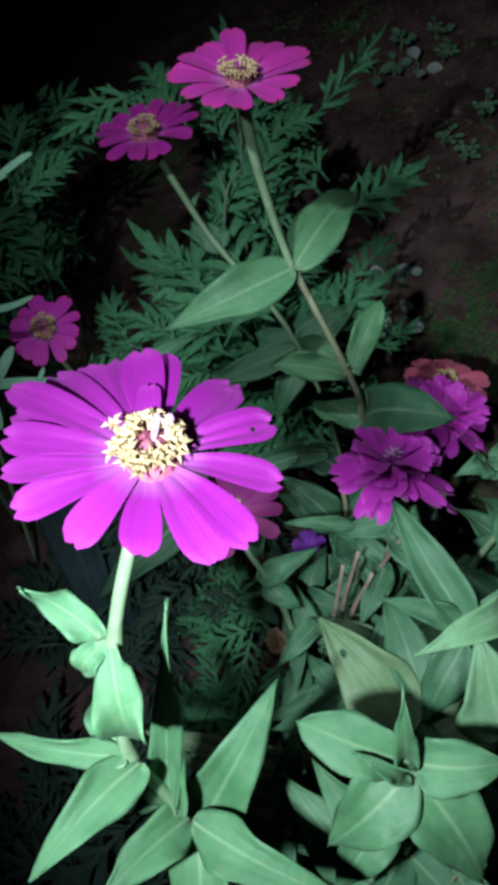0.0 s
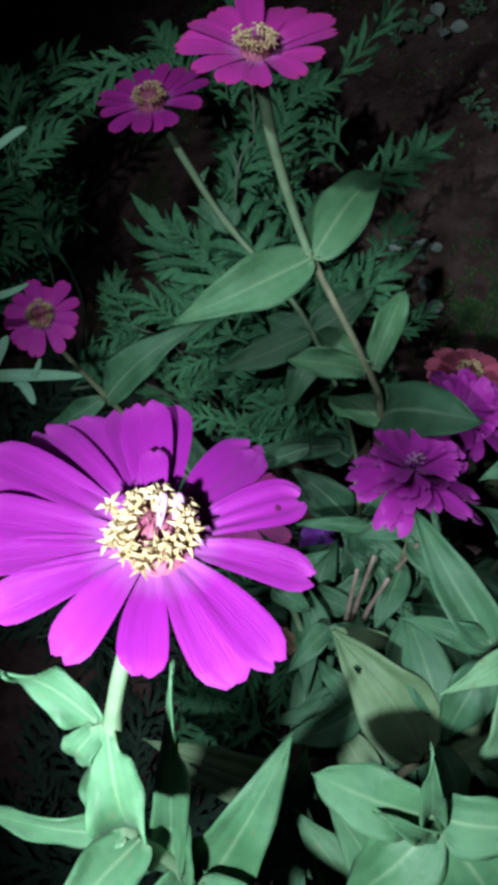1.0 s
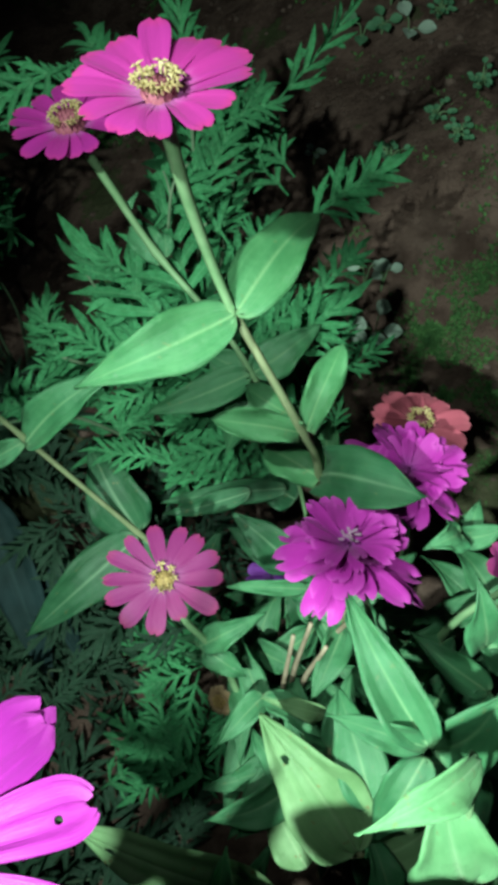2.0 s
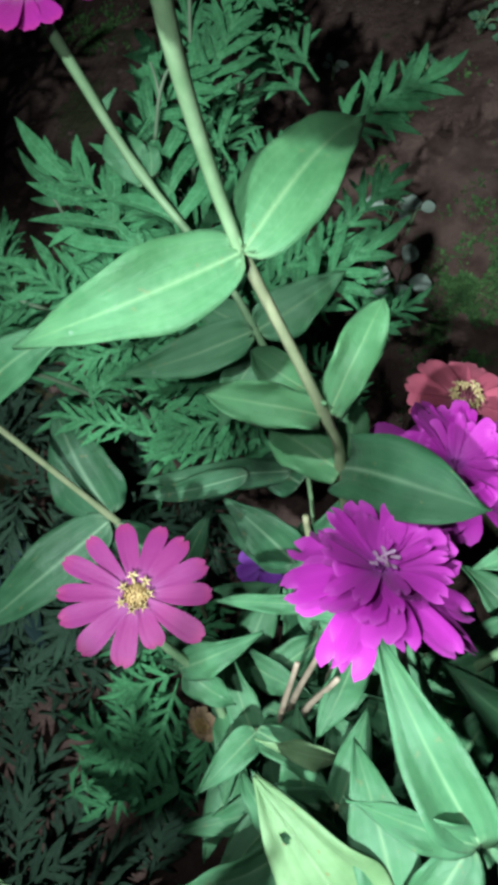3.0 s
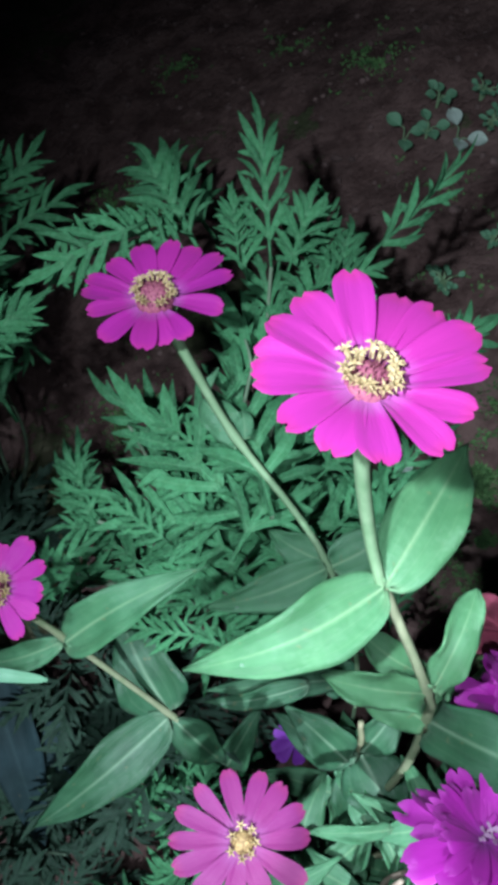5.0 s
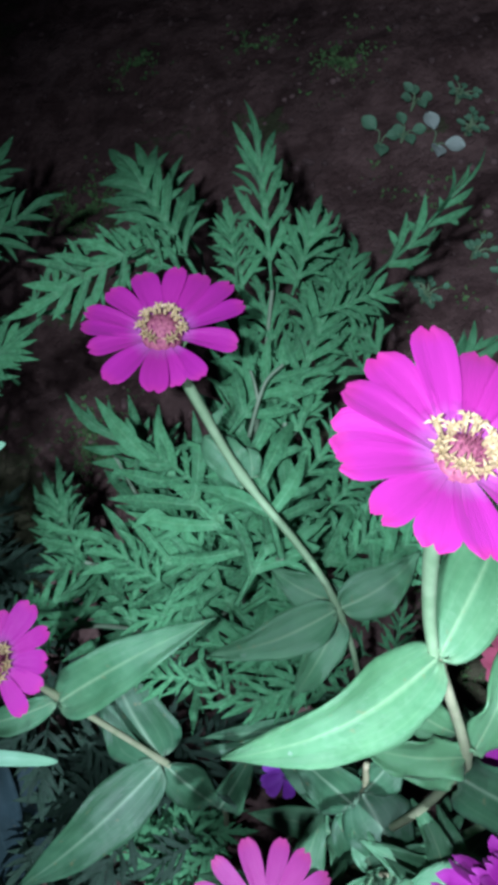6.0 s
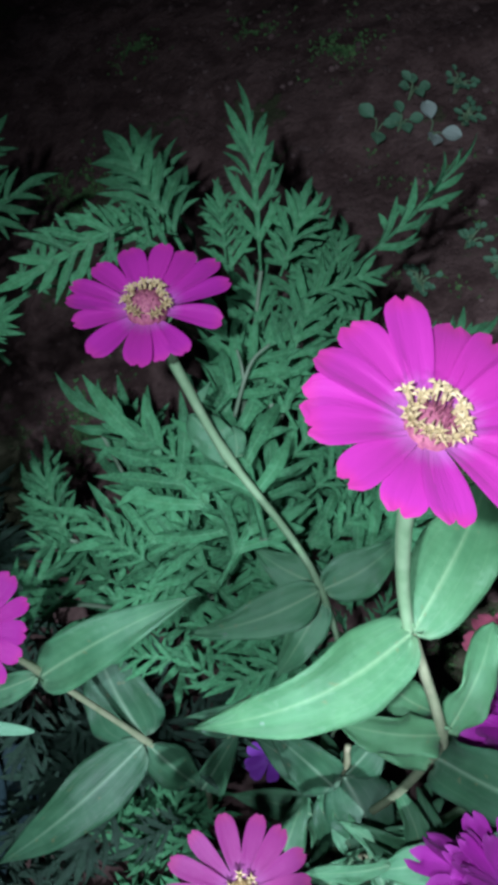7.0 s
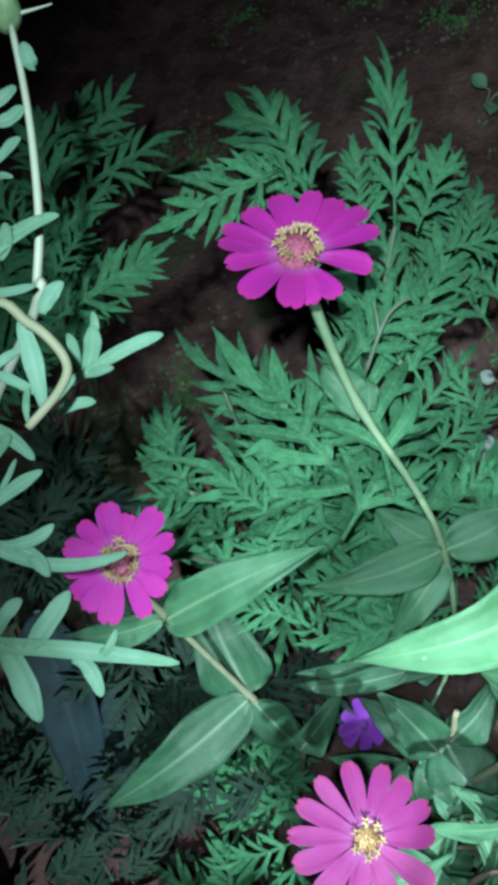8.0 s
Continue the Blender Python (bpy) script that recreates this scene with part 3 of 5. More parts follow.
leaf(front, (-0.018, 0.092, 0.486), (-0.054, 0.096, 0.492), 0.0096, arch=.004)
leaf(front, (-0.015, 0.091, 0.483), (-0.037, 0.062, 0.494), 0.0166, wave=.002)
leaf(front, (-0.009, 0.084, 0.445), (-0.008, 0.114, 0.480), 0.0150, fold=.5)
leaf(front, (-0.0125, 0.086, 0.439), (-0.007, 0.1255, 0.509), 0.0115, fold=.3, wave=.004)
leaf(front, (-0.004, 0.082, 0.418), (0.022, 0.119, 0.458), 0.0235, fold=.18, arch=.008)
leaf(front, (-0.006, 0.083, 0.438), (-0.028, 0.058, 0.459), 0.0177)
leaf(front, (-0.004, 0.082, 0.440), (0.040, 0.061, 0.446), 0.0185, arch=.008)
leaf(front, (-0.004, 0.083, 0.426), (-0.005, 0.041, 0.402), 0.0222)
leaf(front, (-0.019, 0.093, 0.427), (-0.023, 0.084, 0.440), 0.0146)
# ---- broad leaves low beside it ----
low_right = thing("zinnia_plant", (0.07, 0.08, 0.0), "young zinnia with broad mint green leaves and no flower", "flower", "zinnias")
plant_leaf[low_right.name] = ZINNIA_MINT
stem(low_right, [(0.07, 0.07, -0.02), (0.066, 0.09, 0.3), (0.066, 0.103, 0.42)], 0.003, 0.002, knots=(1,))
leaf(low_right, (0.066, 0.103, 0.427), (0.029, 0.113, 0.439), 0.0205, fold=.15, spoon=True)
leaf(low_right, (0.065, 0.104, 0.427), (0.061, 0.116, 0.463), 0.0112, fold=.6)
leaf(low_right, (0.068, 0.103, 0.425), (0.099, 0.103, 0.430), 0.0235, arch=.006)
leaf(low_right, (0.065, 0.101, 0.421), (0.049, 0.100, 0.445), 0.0111, fold=.5)
leaf(low_right, (0.067, 0.102, 0.417), (0.039, 0.080, 0.396), 0.0295)
leaf(low_right, (0.068, 0.102, 0.417), (0.097, 0.070, 0.375), 0.0300)
leaf(low_right, (0.062, 0.095, 0.392), (0.042, 0.067, 0.376), 0.0226)
leaf(low_right, (0.054, 0.087, 0.364), (0.035, 0.112, 0.380), 0.0175)
leaf(low_right, (0.059, 0.073, 0.344), (0.023, 0.111, 0.357), 0.0274)
bright = thing("zinnia_plant", (0.13, 0.12, 0.0), "zinnia with pale yellowish green leaves", "flower", "zinnias")
plant_leaf[bright.name] = ZINNIA_PALE
stem(bright, [(0.14, 0.12, -0.02), (0.125, 0.135, 0.29), (0.117, 0.14, 0.347), (0.113, 0.164, 0.400)], 0.0028, 0.0009, knots=(1, 2))
leaf(bright, (0.113, 0.166, 0.404), (0.073, 0.143, 0.416), 0.0167, arch=.008, fold=.4)
leaf(bright, (0.117, 0.130, 0.347), (0.105, 0.161, 0.378), 0.0404)
leaf(bright, (0.126, 0.134, 0.291), (0.100, 0.152, 0.292), 0.0277)
dry = thing("zinnia_plant", (0.085, 0.14, 0.0), "zinnia with an ageing yellow-green leaf eaten through by a hole", "flower", "zinnias")
plant_leaf[dry.name] = ZINNIA_OLD
stem(dry, [(0.085, 0.13, -0.02), (0.08, 0.14, 0.2), (0.085, 0.14, 0.296)], 0.003, 0.002, STEM_BROWN)
leaf(dry, (0.083, 0.141, 0.297), (0.041, 0.191, 0.317), 0.041, fold=.2, hole=1)
leaf(dry, (0.091, 0.138, 0.290), (0.127, 0.164, 0.302), 0.0253)
leaf(dry, (0.065, 0.134, 0.233), (0.046, 0.170, 0.229), 0.0242)
leaf(dry, (0.074, 0.202, 0.255), (0.042, 0.207, 0.269), 0.0112)
leaf(bright, (0.162, 0.154, 0.239), (0.121, 0.198, 0.229), 0.0400, fold=.2)
leaf(bright, (0.148, 0.164, 0.267), (0.106, 0.130, 0.241), 0.0300, fold=.3, spoon=True)
leaf(dry, (0.101, 0.151, 0.195), (0.088, 0.230, 0.191), 0.0400, mat=ZINNIA, fold=.3)
leaf(dry, (0.126, 0.201, 0.208), (0.071, 0.217, 0.195), 0.0200, mat=ZINNIA, fold=.3)
leaf(bright, (0.151, 0.136, 0.253), (0.089, 0.120, 0.248), 0.0360, mat=ZINNIA_MINT, fold=.2)
# ---- the tall purple-pink zinnia ----
tall = thing("zinnia_plant", (0.09, 0.27, 0.0), "tall zinnia with a purple-pink flower above a pair of long leaves", "flower", "zinnias")
plant_leaf[tall.name] = ZINNIA_MINT
flower(tall, (0.008, 0.3385, 0.5145), (0.02, 0.14, 1.0), 0.0278,
       [(98, 1.14), (123, 1.06), (150, 1), (172, 1), (191, 1.02), (216, .96), (245, .9), (269, .88), (307, .94), (333, .9), (5, 1.02), (28, 1.12), (51, 1.12), (73, 1.1)],
       ROSE, wide=0.405, disc=0.22, lift=0.36, curl=0.2, florets=20, seed=5, notch=0.12, label="purple-pink flower with open yellow stars", tall=1.2)
stem(tall, [(0.09, 0.27, -0.02), (0.08, 0.285, 0.22), (0.066, 0.295, 0.337), (0.056, 0.298, 0.376), (0.029, 0.317, 0.432)], 0.0022, 0.0017, STEM_OLIVE, knots=(2, 3), label="brownish lower stem")
stem(tall, [(0.029, 0.317, 0.430), (0.021, 0.325, 0.452), (0.013, 0.333, 0.482), (0.0085, 0.3375, 0.511)], 0.0017, 0.0026)
leaf(tall, (0.029, 0.317, 0.432), (-0.030, 0.291, 0.421), 0.0263, fold=.28, arch=.008)
leaf(tall, (0.029, 0.317, 0.432), (0.063, 0.374, 0.426), 0.0278, fold=.3, arch=.007)
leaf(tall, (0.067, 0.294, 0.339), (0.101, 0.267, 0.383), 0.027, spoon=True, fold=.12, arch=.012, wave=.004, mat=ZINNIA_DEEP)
leaf(tall, (0.066, 0.294, 0.337), (0.040, 0.312, 0.332), 0.021, fold=.25, wave=.003, spoon=True)
leaf(tall, (0.067, 0.296, 0.338), (0.069, 0.318, 0.347), 0.0135, fold=.35, spoon=True)
leaf(tall, (0.055, 0.297, 0.376), (0.019, 0.299, 0.382), 0.0150, fold=.3, arch=.006, wave=.004, spoon=True)
leaf(tall, (0.058, 0.298, 0.376), (0.073, 0.332, 0.390), 0.0155, fold=.35, wave=.004, spoon=True)
leaf(tall, (0.054, 0.305, 0.374), (0.032, 0.317, 0.379), 0.0145, fold=.3, spoon=True)
# ---- the slim purple zinnia behind ----
slim = thing("zinnia_plant", (0.07, 0.31, 0.0), "slim leaning zinnia with a deep purple flower", "flower", "zinnias")
flower(slim, (-0.051, 0.4315, 0.4135), (-0.06, 0.09, 1.0), 0.0285,
       [(82, 1.02), (106, .96), (136, .94), (164, .98), (181, .98), (201, .93), (229, .97), (263, .97), (284, .8), (305, .84), (352, .94), (21, 1.12), (40, 1.16), (62, 1.06)],
       PURPLE, wide=0.33, disc=0.27, lift=0.26, curl=0.18, florets=18, notch=0.1, seed=8, label="deep purple flower with a brown centre", tall=1.3)
stem(slim, [(0.08, 0.30, -0.02), (0.065, 0.33, 0.2), (0.032, 0.366, 0.309), (-0.016, 0.405, 0.357), (-0.035, 0.421, 0.383), (-0.049, 0.430, 0.409)], 0.0009, 0.0024, knots=(2, 3))
leaf(slim, (0.031, 0.365, 0.309), (-0.024, 0.347, 0.296), 0.0225, fold=.25, arch=.005)
leaf(slim, (0.033, 0.366, 0.309), (0.067, 0.388, 0.322), 0.0244, fold=.25, arch=.005)
leaf(slim, (0.034, 0.371, 0.298), (0.004, 0.388, 0.295), 0.0204)
leaf(slim, (0.035, 0.364, 0.300), (0.018, 0.334, 0.272), 0.020, fold=.3)
leaf(slim, (-0.0119, 0.4056, 0.3509), (-0.0309, 0.4219, 0.3562), 0.0165, fold=.1, arch=.001, wave=.003, spoon=True)
leaf(slim, (-0.0115, 0.4055, 0.3532), (-0.0133, 0.418, 0.3567), 0.0085, fold=.2, arch=.001, wave=.002, spoon=True)
leaf(slim, (-0.03, 0.4188, 0.3714), (-0.0249, 0.4262, 0.3764), 0.0042, fold=.3, arch=.001, wave=.0005)
# ---- the small zinnia with a magenta flower ----
small = thing("zinnia_plant", (0.02, 0.28, 0.0), "small zinnia with a magenta flower and long folded leaves", "flower", "zinnias")
flower(small, (-0.101, 0.326, 0.378), (0.05, -0.25, 0.97), 0.0205, [(0, 0.87), (28, 0.98), (57, 1.07), (84, 0.8), (111, 0.99), (142, 0.91), (169, 0.93), (197, 0.91), (222, 0.92), (246, 0.93), (270, 1.02), (307, 1.0), (330, 0.91)], PURPLE, wide=0.36, disc=0.26, lift=0.1, curl=0.15, florets=14, seed=11, label="small magenta flower")
stem(small, [(0.02, 0.28, -0.02), (-0.001, 0.3, 0.145), (-0.038, 0.316, 0.198), (-0.085, 0.329, 0.3), (-0.099, 0.329, 0.345), (-0.101, 0.327, 0.372)], 0.0018, 0.0013, STEM_OLIVE, knots=(1, 2, 3))
leaf(small, (-0.084, 0.327, 0.299), (-0.026, 0.352, 0.338), 0.0255, fold=.35, arch=.008)
leaf(small, (-0.086, 0.327, 0.299), (-0.130, 0.326, 0.262), 0.0151, fold=.3)
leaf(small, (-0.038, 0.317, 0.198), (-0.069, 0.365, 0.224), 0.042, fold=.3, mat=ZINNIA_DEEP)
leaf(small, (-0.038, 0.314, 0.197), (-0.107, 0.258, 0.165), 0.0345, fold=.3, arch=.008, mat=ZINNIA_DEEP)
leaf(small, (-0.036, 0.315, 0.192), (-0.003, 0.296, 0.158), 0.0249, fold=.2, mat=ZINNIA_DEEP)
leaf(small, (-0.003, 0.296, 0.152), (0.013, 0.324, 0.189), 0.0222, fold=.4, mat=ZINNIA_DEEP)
# ---- low leaves in the middle ----
low_mid = thing("zinnia_plant", (0.06, 0.3, 0.0), "shaded zinnia shoot with dull green leaves", "flower", "zinnias")
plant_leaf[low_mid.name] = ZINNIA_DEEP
stem(low_mid, [(0.06, 0.29, -0.02), (0.064, 0.3, 0.19), (0.06, 0.31, 0.235)], 0.0026, 0.0015, STEM_BROWN, knots=(1,))
leaf(low_mid, (0.064, 0.299, 0.203), (0.018, 0.317, 0.208), 0.0289, fold=.25)
leaf(low_mid, (0.066, 0.300, 0.203), (0.088, 0.334, 0.221), 0.0243, fold=.3)
leaf(low_mid, (0.068, 0.300, 0.192), (0.089, 0.260, 0.186), 0.0410, fold=.2)
leaf(low_mid, (0.032, 0.325, 0.246), (-0.020, 0.317, 0.227), 0.0142, fold=.2)
leaf(low_mid, (0.068, 0.298, 0.180), (0.070, 0.260, 0.151), 0.0275)
leaf(low_mid, (0.057, 0.294, 0.211), (0.021, 0.318, 0.232), 0.0271, fold=.25)
leaf(low_mid, (0.052, 0.331, 0.238), (-0.020, 0.322, 0.234), 0.0161, fold=.2)
leaf(low_mid, (0.058, 0.333, 0.217), (0.034, 0.347, 0.223), 0.0253)
# ---- pink zinnia ----
pink = thing("zinnia_plant", (0.03, 0.2, 0.0), "low zinnia with an open pink flower facing up", "flower", "zinnias")
flower(pink, (-0.004, 0.249, 0.319), (0.05, -0.12, 0.99), 0.0275,
       [(105, .98), (79, .97), (53, .98), (29, 1), (4, .98), (331, 1.02), (295, .72), (261, .92), (229, 1), (204, 1.03), (180, 1.05), (159, 1.05), (137, 1)],
       PINK, wide=0.29, disc=0.17, lift=0.1, curl=0.12, florets=7, seed=14, core=CHAFF_TAN, tall=1.1, label="open pink flower with a small yellow centre", notch=0.12)
stem(pink, [(0.035, 0.19, -0.02), (0.034, 0.205, 0.17), (0.02, 0.23, 0.24), (0.004, 0.238, 0.29), (-0.003, 0.247, 0.315)], 0.0024, 0.0016, knots=(1, 2))
leaf(pink, (0.009, 0.233, 0.261), (0.041, 0.246, 0.277), 0.0172, fold=.25, arch=.006)
leaf(pink, (0.011, 0.234, 0.256), (0.033, 0.222, 0.245), 0.0164, fold=.3)
leaf(pink, (0.031, 0.226, 0.215), (0.030, 0.183, 0.218), 0.0164, fold=.2)
leaf(pink, (0.034, 0.204, 0.195), (0.022, 0.159, 0.187), 0.0196, fold=.2)
leaf(pink, (0.034, 0.201, 0.182), (0.047, 0.172, 0.170), 0.0215)
leaf(pink, (0.063, 0.258, 0.282), (0.021, 0.255, 0.292), 0.0097, fold=.3)
withered = flower(pink, (0.018, 0.217, 0.200), (-0.5, -0.4, 0.6), 0.009, even(16, 77, 0.45), WITHERED, wide=0.4, disc=0.4, lift=0.9, curl=0.9, florets=0, seed=77, core=CHAFF_TAN, label="withered brown flower head")
stem(pink, [(0.033, 0.215, 0.19), (0.025, 0.214, 0.188), (0.020, 0.216, 0.197)], 0.0011, 0.0009, STEM_BROWN)
# ---- double purple zinnias and the red one ----
double = thing("zinnia_plant", (0.1, 0.17, 0.0), "zinnia with a ragged double purple flower", "flower", "zinnias")
flower(double, (0.075, 0.249, 0.366), (0.03, 0.36, 0.93), 0.035, even(11, 21, 0.45), DOUBLE, wide=0.30, disc=0.12, lift=0.02, curl=0.14, florets=0, seed=21, label="ragged double purple flower", tiers=4, notch=0.3, core=DOUBLE)
double_head = [o for o in double.children if o.name.startswith("flower_head")][0]
for k in range(12):
    put("young_petal", petal_mesh(0.0022 + 0.001 * (k % 3), 0.0013 + 0.0004 * (k % 2), 1.1 - 0.05 * k, 0.25, 0.2, (WHITE_CLAW, DOUBLE)[k % 5 == 0], 0.0005, 440 + k), double_head,
        WORLD[double_head] @ Matrix.Translation((0.0022 * math.sin(k * 1.9), 0.0018 * math.cos(k * 2.6), 0.0085)) @ Matrix.Rotation(k * 2.4, 4, "Z"), "pale unopened petal")
stem(double, [(0.11, 0.16, -0.02), (0.107, 0.178, 0.322), (0.094, 0.212, 0.322), (0.079, 0.248, 0.360)], 0.0024, 0.0013, knots=(1,))
leaf(double, (0.106, 0.176, 0.352), (0.073, 0.233, 0.369), 0.0290, fold=.75)
leaf(double, (0.105, 0.176, 0.352), (0.067, 0.186, 0.358), 0.0147, fold=.4)
leaf(double, (0.112, 0.178, 0.330), (0.132, 0.194, 0.371), 0.0332, fold=.3)
leaf(double, (0.108, 0.175, 0.330), (0.089, 0.144, 0.304), 0.0243)
leaf(double, (0.089, 0.156, 0.310), (0.074, 0.207, 0.312), 0.0253)
leaf(double, (0.119, 0.215, 0.215), (0.159, 0.262, 0.204), 0.0340, fold=.3)
leaf(double, (0.153, 0.213, 0.213), (0.173, 0.268, 0.218), 0.0300, fold=.3)
bm = bmesh.new()
bmesh.ops.create_uvsphere(bm, u_segments=12, v_segments=8, radius=0.0032)
for q in bm.verts:
    q.co *= 1 + 0.1 * math.cos(6 * math.atan2(q.co.y, q.co.x)) * (1 - abs(q.co.z) / 0.0032)
    q.co += Vector((0.084, 0.224, 0.339))
part("bud", bm, CALYX, double, "small closed pale bud")
stem(double, [(0.098, 0.205, 0.335), (0.087, 0.221, 0.326), (0.084, 0.223, 0.337)], 0.001, 0.0008)
second = thing("zinnia_plant", (0.12, 0.28, 0.0), "zinnia with a crowded double purple flower", "flower", "zinnias")
flower(second, (0.106, 0.298, 0.335), (0.1, 0.34, 0.94), 0.035, even(13, 22, 0.4), DOUBLE, wide=0.36, disc=0.1, lift=0.1, curl=0.2, florets=0, seed=22, core=DOUBLE, label="crowded double purple flower", tiers=4, notch=0.4)
stem(second, [(0.13, 0.27, -0.02), (0.12, 0.28, 0.2), (0.108, 0.30, 0.332)], 0.0026, 0.002)
ruddy = thing("zinnia_plant", (0.13, 0.33, 0.0), "zinnia with a faded red flower", "flower", "zinnias")
flower(ruddy, (0.118, 0.338, 0.308), (0.05, 0.25, 0.97), 0.026, even(11, 23), RED, wide=0.52, disc=0.2, lift=0.1, curl=0.15, florets=14, seed=23, label="faded red flower with a yellow centre")
stem(ruddy, [(0.14, 0.33, 0.0), (0.125, 0.335, 0.2), (0.118, 0.338, 0.302)], 0.0024, 0.0017)
far_right = thing("zinnia_plant", (0.14, 0.23, 0.0), "zinnia with a pink flower among dark leaves", "flower", "zinnias")
flower(far_right, (0.157, 0.252, 0.337), (0.2, 0.0, 1.0), 0.02, even(12, 24), PINK, wide=0.42, disc=0.22, florets=10, seed=24, label="small pink flower")
stem(far_right, [(0.135, 0.22, -0.02), (0.13, 0.24, 0.25), (0.156, 0.251, 0.332)], 0.0024, 0.0017, knots=(1,))
leaf(far_right, (0.129, 0.272, 0.328), (0.114, 0.262, 0.335), 0.0184)
leaf(far_right, (0.132, 0.274, 0.318), (0.153, 0.276, 0.329), 0.0139)
leaf(far_right, (0.136, 0.276, 0.308), (0.143, 0.294, 0.316), 0.0129)
leaf(far_right, (0.130, 0.215, 0.356), (0.122, 0.230, 0.386), 0.0206)
leaf(far_right, (0.138, 0.243, 0.258), (0.105, 0.232, 0.254), 0.0250)
leaf(far_right, (0.115, 0.214, 0.234), (0.138, 0.241, 0.257), 0.0281)
leaf(far_right, (0.127, 0.206, 0.240), (0.139, 0.229, 0.263), 0.0247)
leaf(far_right, (0.127, 0.191, 0.256), (0.159, 0.206, 0.262), 0.0185)
leaf(far_right, (0.117, 0.216, 0.223), (0.076, 0.233, 0.233), 0.0233)
hidden = thing("zinnia_plant", (0.04, 0.32, 0.0), "small violet flower low in the shade", "flower", "zinnias")
flower(hidden, (0.042, 0.318, 0.11), (0.1, -0.4, 0.9), 0.0165, even(9, 25), VIOLET, wide=0.5, disc=0.2, lift=0.2, florets=0, seed=25, core=VIOLET)
stem(hidden, [(0.045, 0.325, -0.01), (0.043, 0.32, 0.105)], 0.002, 0.0015)

# ---- undergrowth of zinnia leaves and bare stems ----
def undergrowth(plant, centre, spread, low, high, count, seed, mat):
    """Shaded leaves in pairs round a few thin upright stems."""
    rng = random.Random(seed)
    for i in range(count):
        a = rng.uniform(0, 6.28)
        q = math.sqrt(rng.random())
        x, y = centre[0] + spread[0] * q * math.cos(a), centre[1] + spread[1] * q * math.sin(a)
        top = rng.uniform(low, high)
        stem(plant, [(x, y, -0.01), (x + rng.uniform(-0.01, 0.01), y + rng.uniform(-0.01, 0.01), top * 0.6), (x, y, top)], 0.0022, 0.0014, STEM_BROWN)
        turn = rng.uniform(0, 6.28)
        for k in range(4):
            d = turn + k * 1.5708 + rng.uniform(-0.3, 0.3)
            n = rng.uniform(0.03, 0.05)
            z = top - (k // 2) * 0.03
            leaf(plant, (x, y, z), (x + n * math.cos(d), y + n * math.sin(d), z + rng.uniform(-0.012, 0.014)), n * rng.uniform(0.4, 0.52), mat=mat, fold=0.3,
                 face=Vector((rng.uniform(-0.3, 0.3), rng.uniform(-0.5, 0.1), 1)))


under_right = thing("zinnia_plant", (0.12, 0.2, 0.0), "crowded young zinnia shoots with dark green leaves", "flower", "zinnias")
undergrowth(under_right, (0.125, 0.21), (0.055, 0.075), 0.17, 0.29, 27, 41, ZINNIA)
under_mid = thing("zinnia_plant", (0.05, 0.24, 0.0), "thin zinnia shoots with brown stems and small leaves", "flower", "zinnias")
undergrowth(under_mid, (0.065, 0.225), (0.045, 0.065), 0.13, 0.25, 25, 42, ZINNIA)
under_front = thing("zinnia_plant", (0.06, 0.09, 0.0), "leafy zinnia shoots under the broad mint green leaves", "flower", "zinnias")
undergrowth(under_front, (0.08, 0.10), (0.06, 0.05), 0.2, 0.33, 10, 43, ZINNIA)
for k, (x, y) in enumerate(((0.052, 0.205), (0.060, 0.208), (0.068, 0.200), (0.083, 0.215))):
    stem(under_mid, [(x, y, -0.01), (x + 0.003, y + 0.004, 0.12), (x - 0.003 * k, y + 0.012 + 0.004 * k, 0.22), (x + 0.004, y + 0.03, 0.28 + 0.012 * (k % 2))], 0.0026, 0.0011, DRY_STEM, label="pale dry stem")
leaf(dry, (0.050, 0.118, 0.253), (-0.056, 0.151, 0.249), 0.034, fold=0.12, arch=0.012, hole=1)
dark_plant = thing("broad_leaf_plant", (-0.16, 0.3, 0.0), "drooping bluish broad ribbed leaves, coloured darker for shade", "plant")
leaf(dark_plant, (-0.161, 0.364, 0.135), (-0.112, 0.249, 0.054), 0.044, mat=SHADED_BLADE, fold=0.2, arch=0.01, wave=0.003)
leaf(dark_plant, (-0.110, 0.331, 0.098), (-0.096, 0.268, 0.047), 0.028, mat=SHADED_BLADE, fold=0.2, wave=0.003)
stem(dark_plant, [(-0.18, 0.36, -0.01), (-0.19, 0.37, 0.05), (-0.161, 0.364, 0.135)], 0.003, 0.002, STEM_DIM)
stem(dark_plant, [(-0.13, 0.36, -0.01), (-0.13, 0.36, 0.05), (-0.110, 0.331, 0.098)], 0.003, 0.002, STEM_DIM)

# ---- marigold bushes ----
main_bush = thing("marigold_plant", (0.0, 0.42, 0.08), "dense green marigold bush with feathery leaves and no flowers", "plant", "marigolds")
bush(main_bush, (0.0, 0.42, 0.06), (-0.012, 0.425), (0.11, 0.09), 0.326, 24, 0.095, 31, lean=(0.0, 0.3))
feather(main_bush, (-0.003, 0.489, 0.367), (-0.015, 0.569, 0.393), 1, wide=0.62)
feather(main_bush, (-0.029, 0.554, 0.306), (-0.079, 0.630, 0.294), 2)
feather(main_bush, (-0.013, 0.489, 0.355), (-0.024, 0.530, 0.374), 0)
feather(main_bush, (0.025, 0.489, 0.358), (0.020, 0.538, 0.370), 4)
feather(main_bush, (-0.058, 0.471, 0.412), (-0.104, 0.438, 0.405), 3)
feather(main_bush, (-0.041, 0.487, 0.388), (-0.077, 0.493, 0.388), 5)
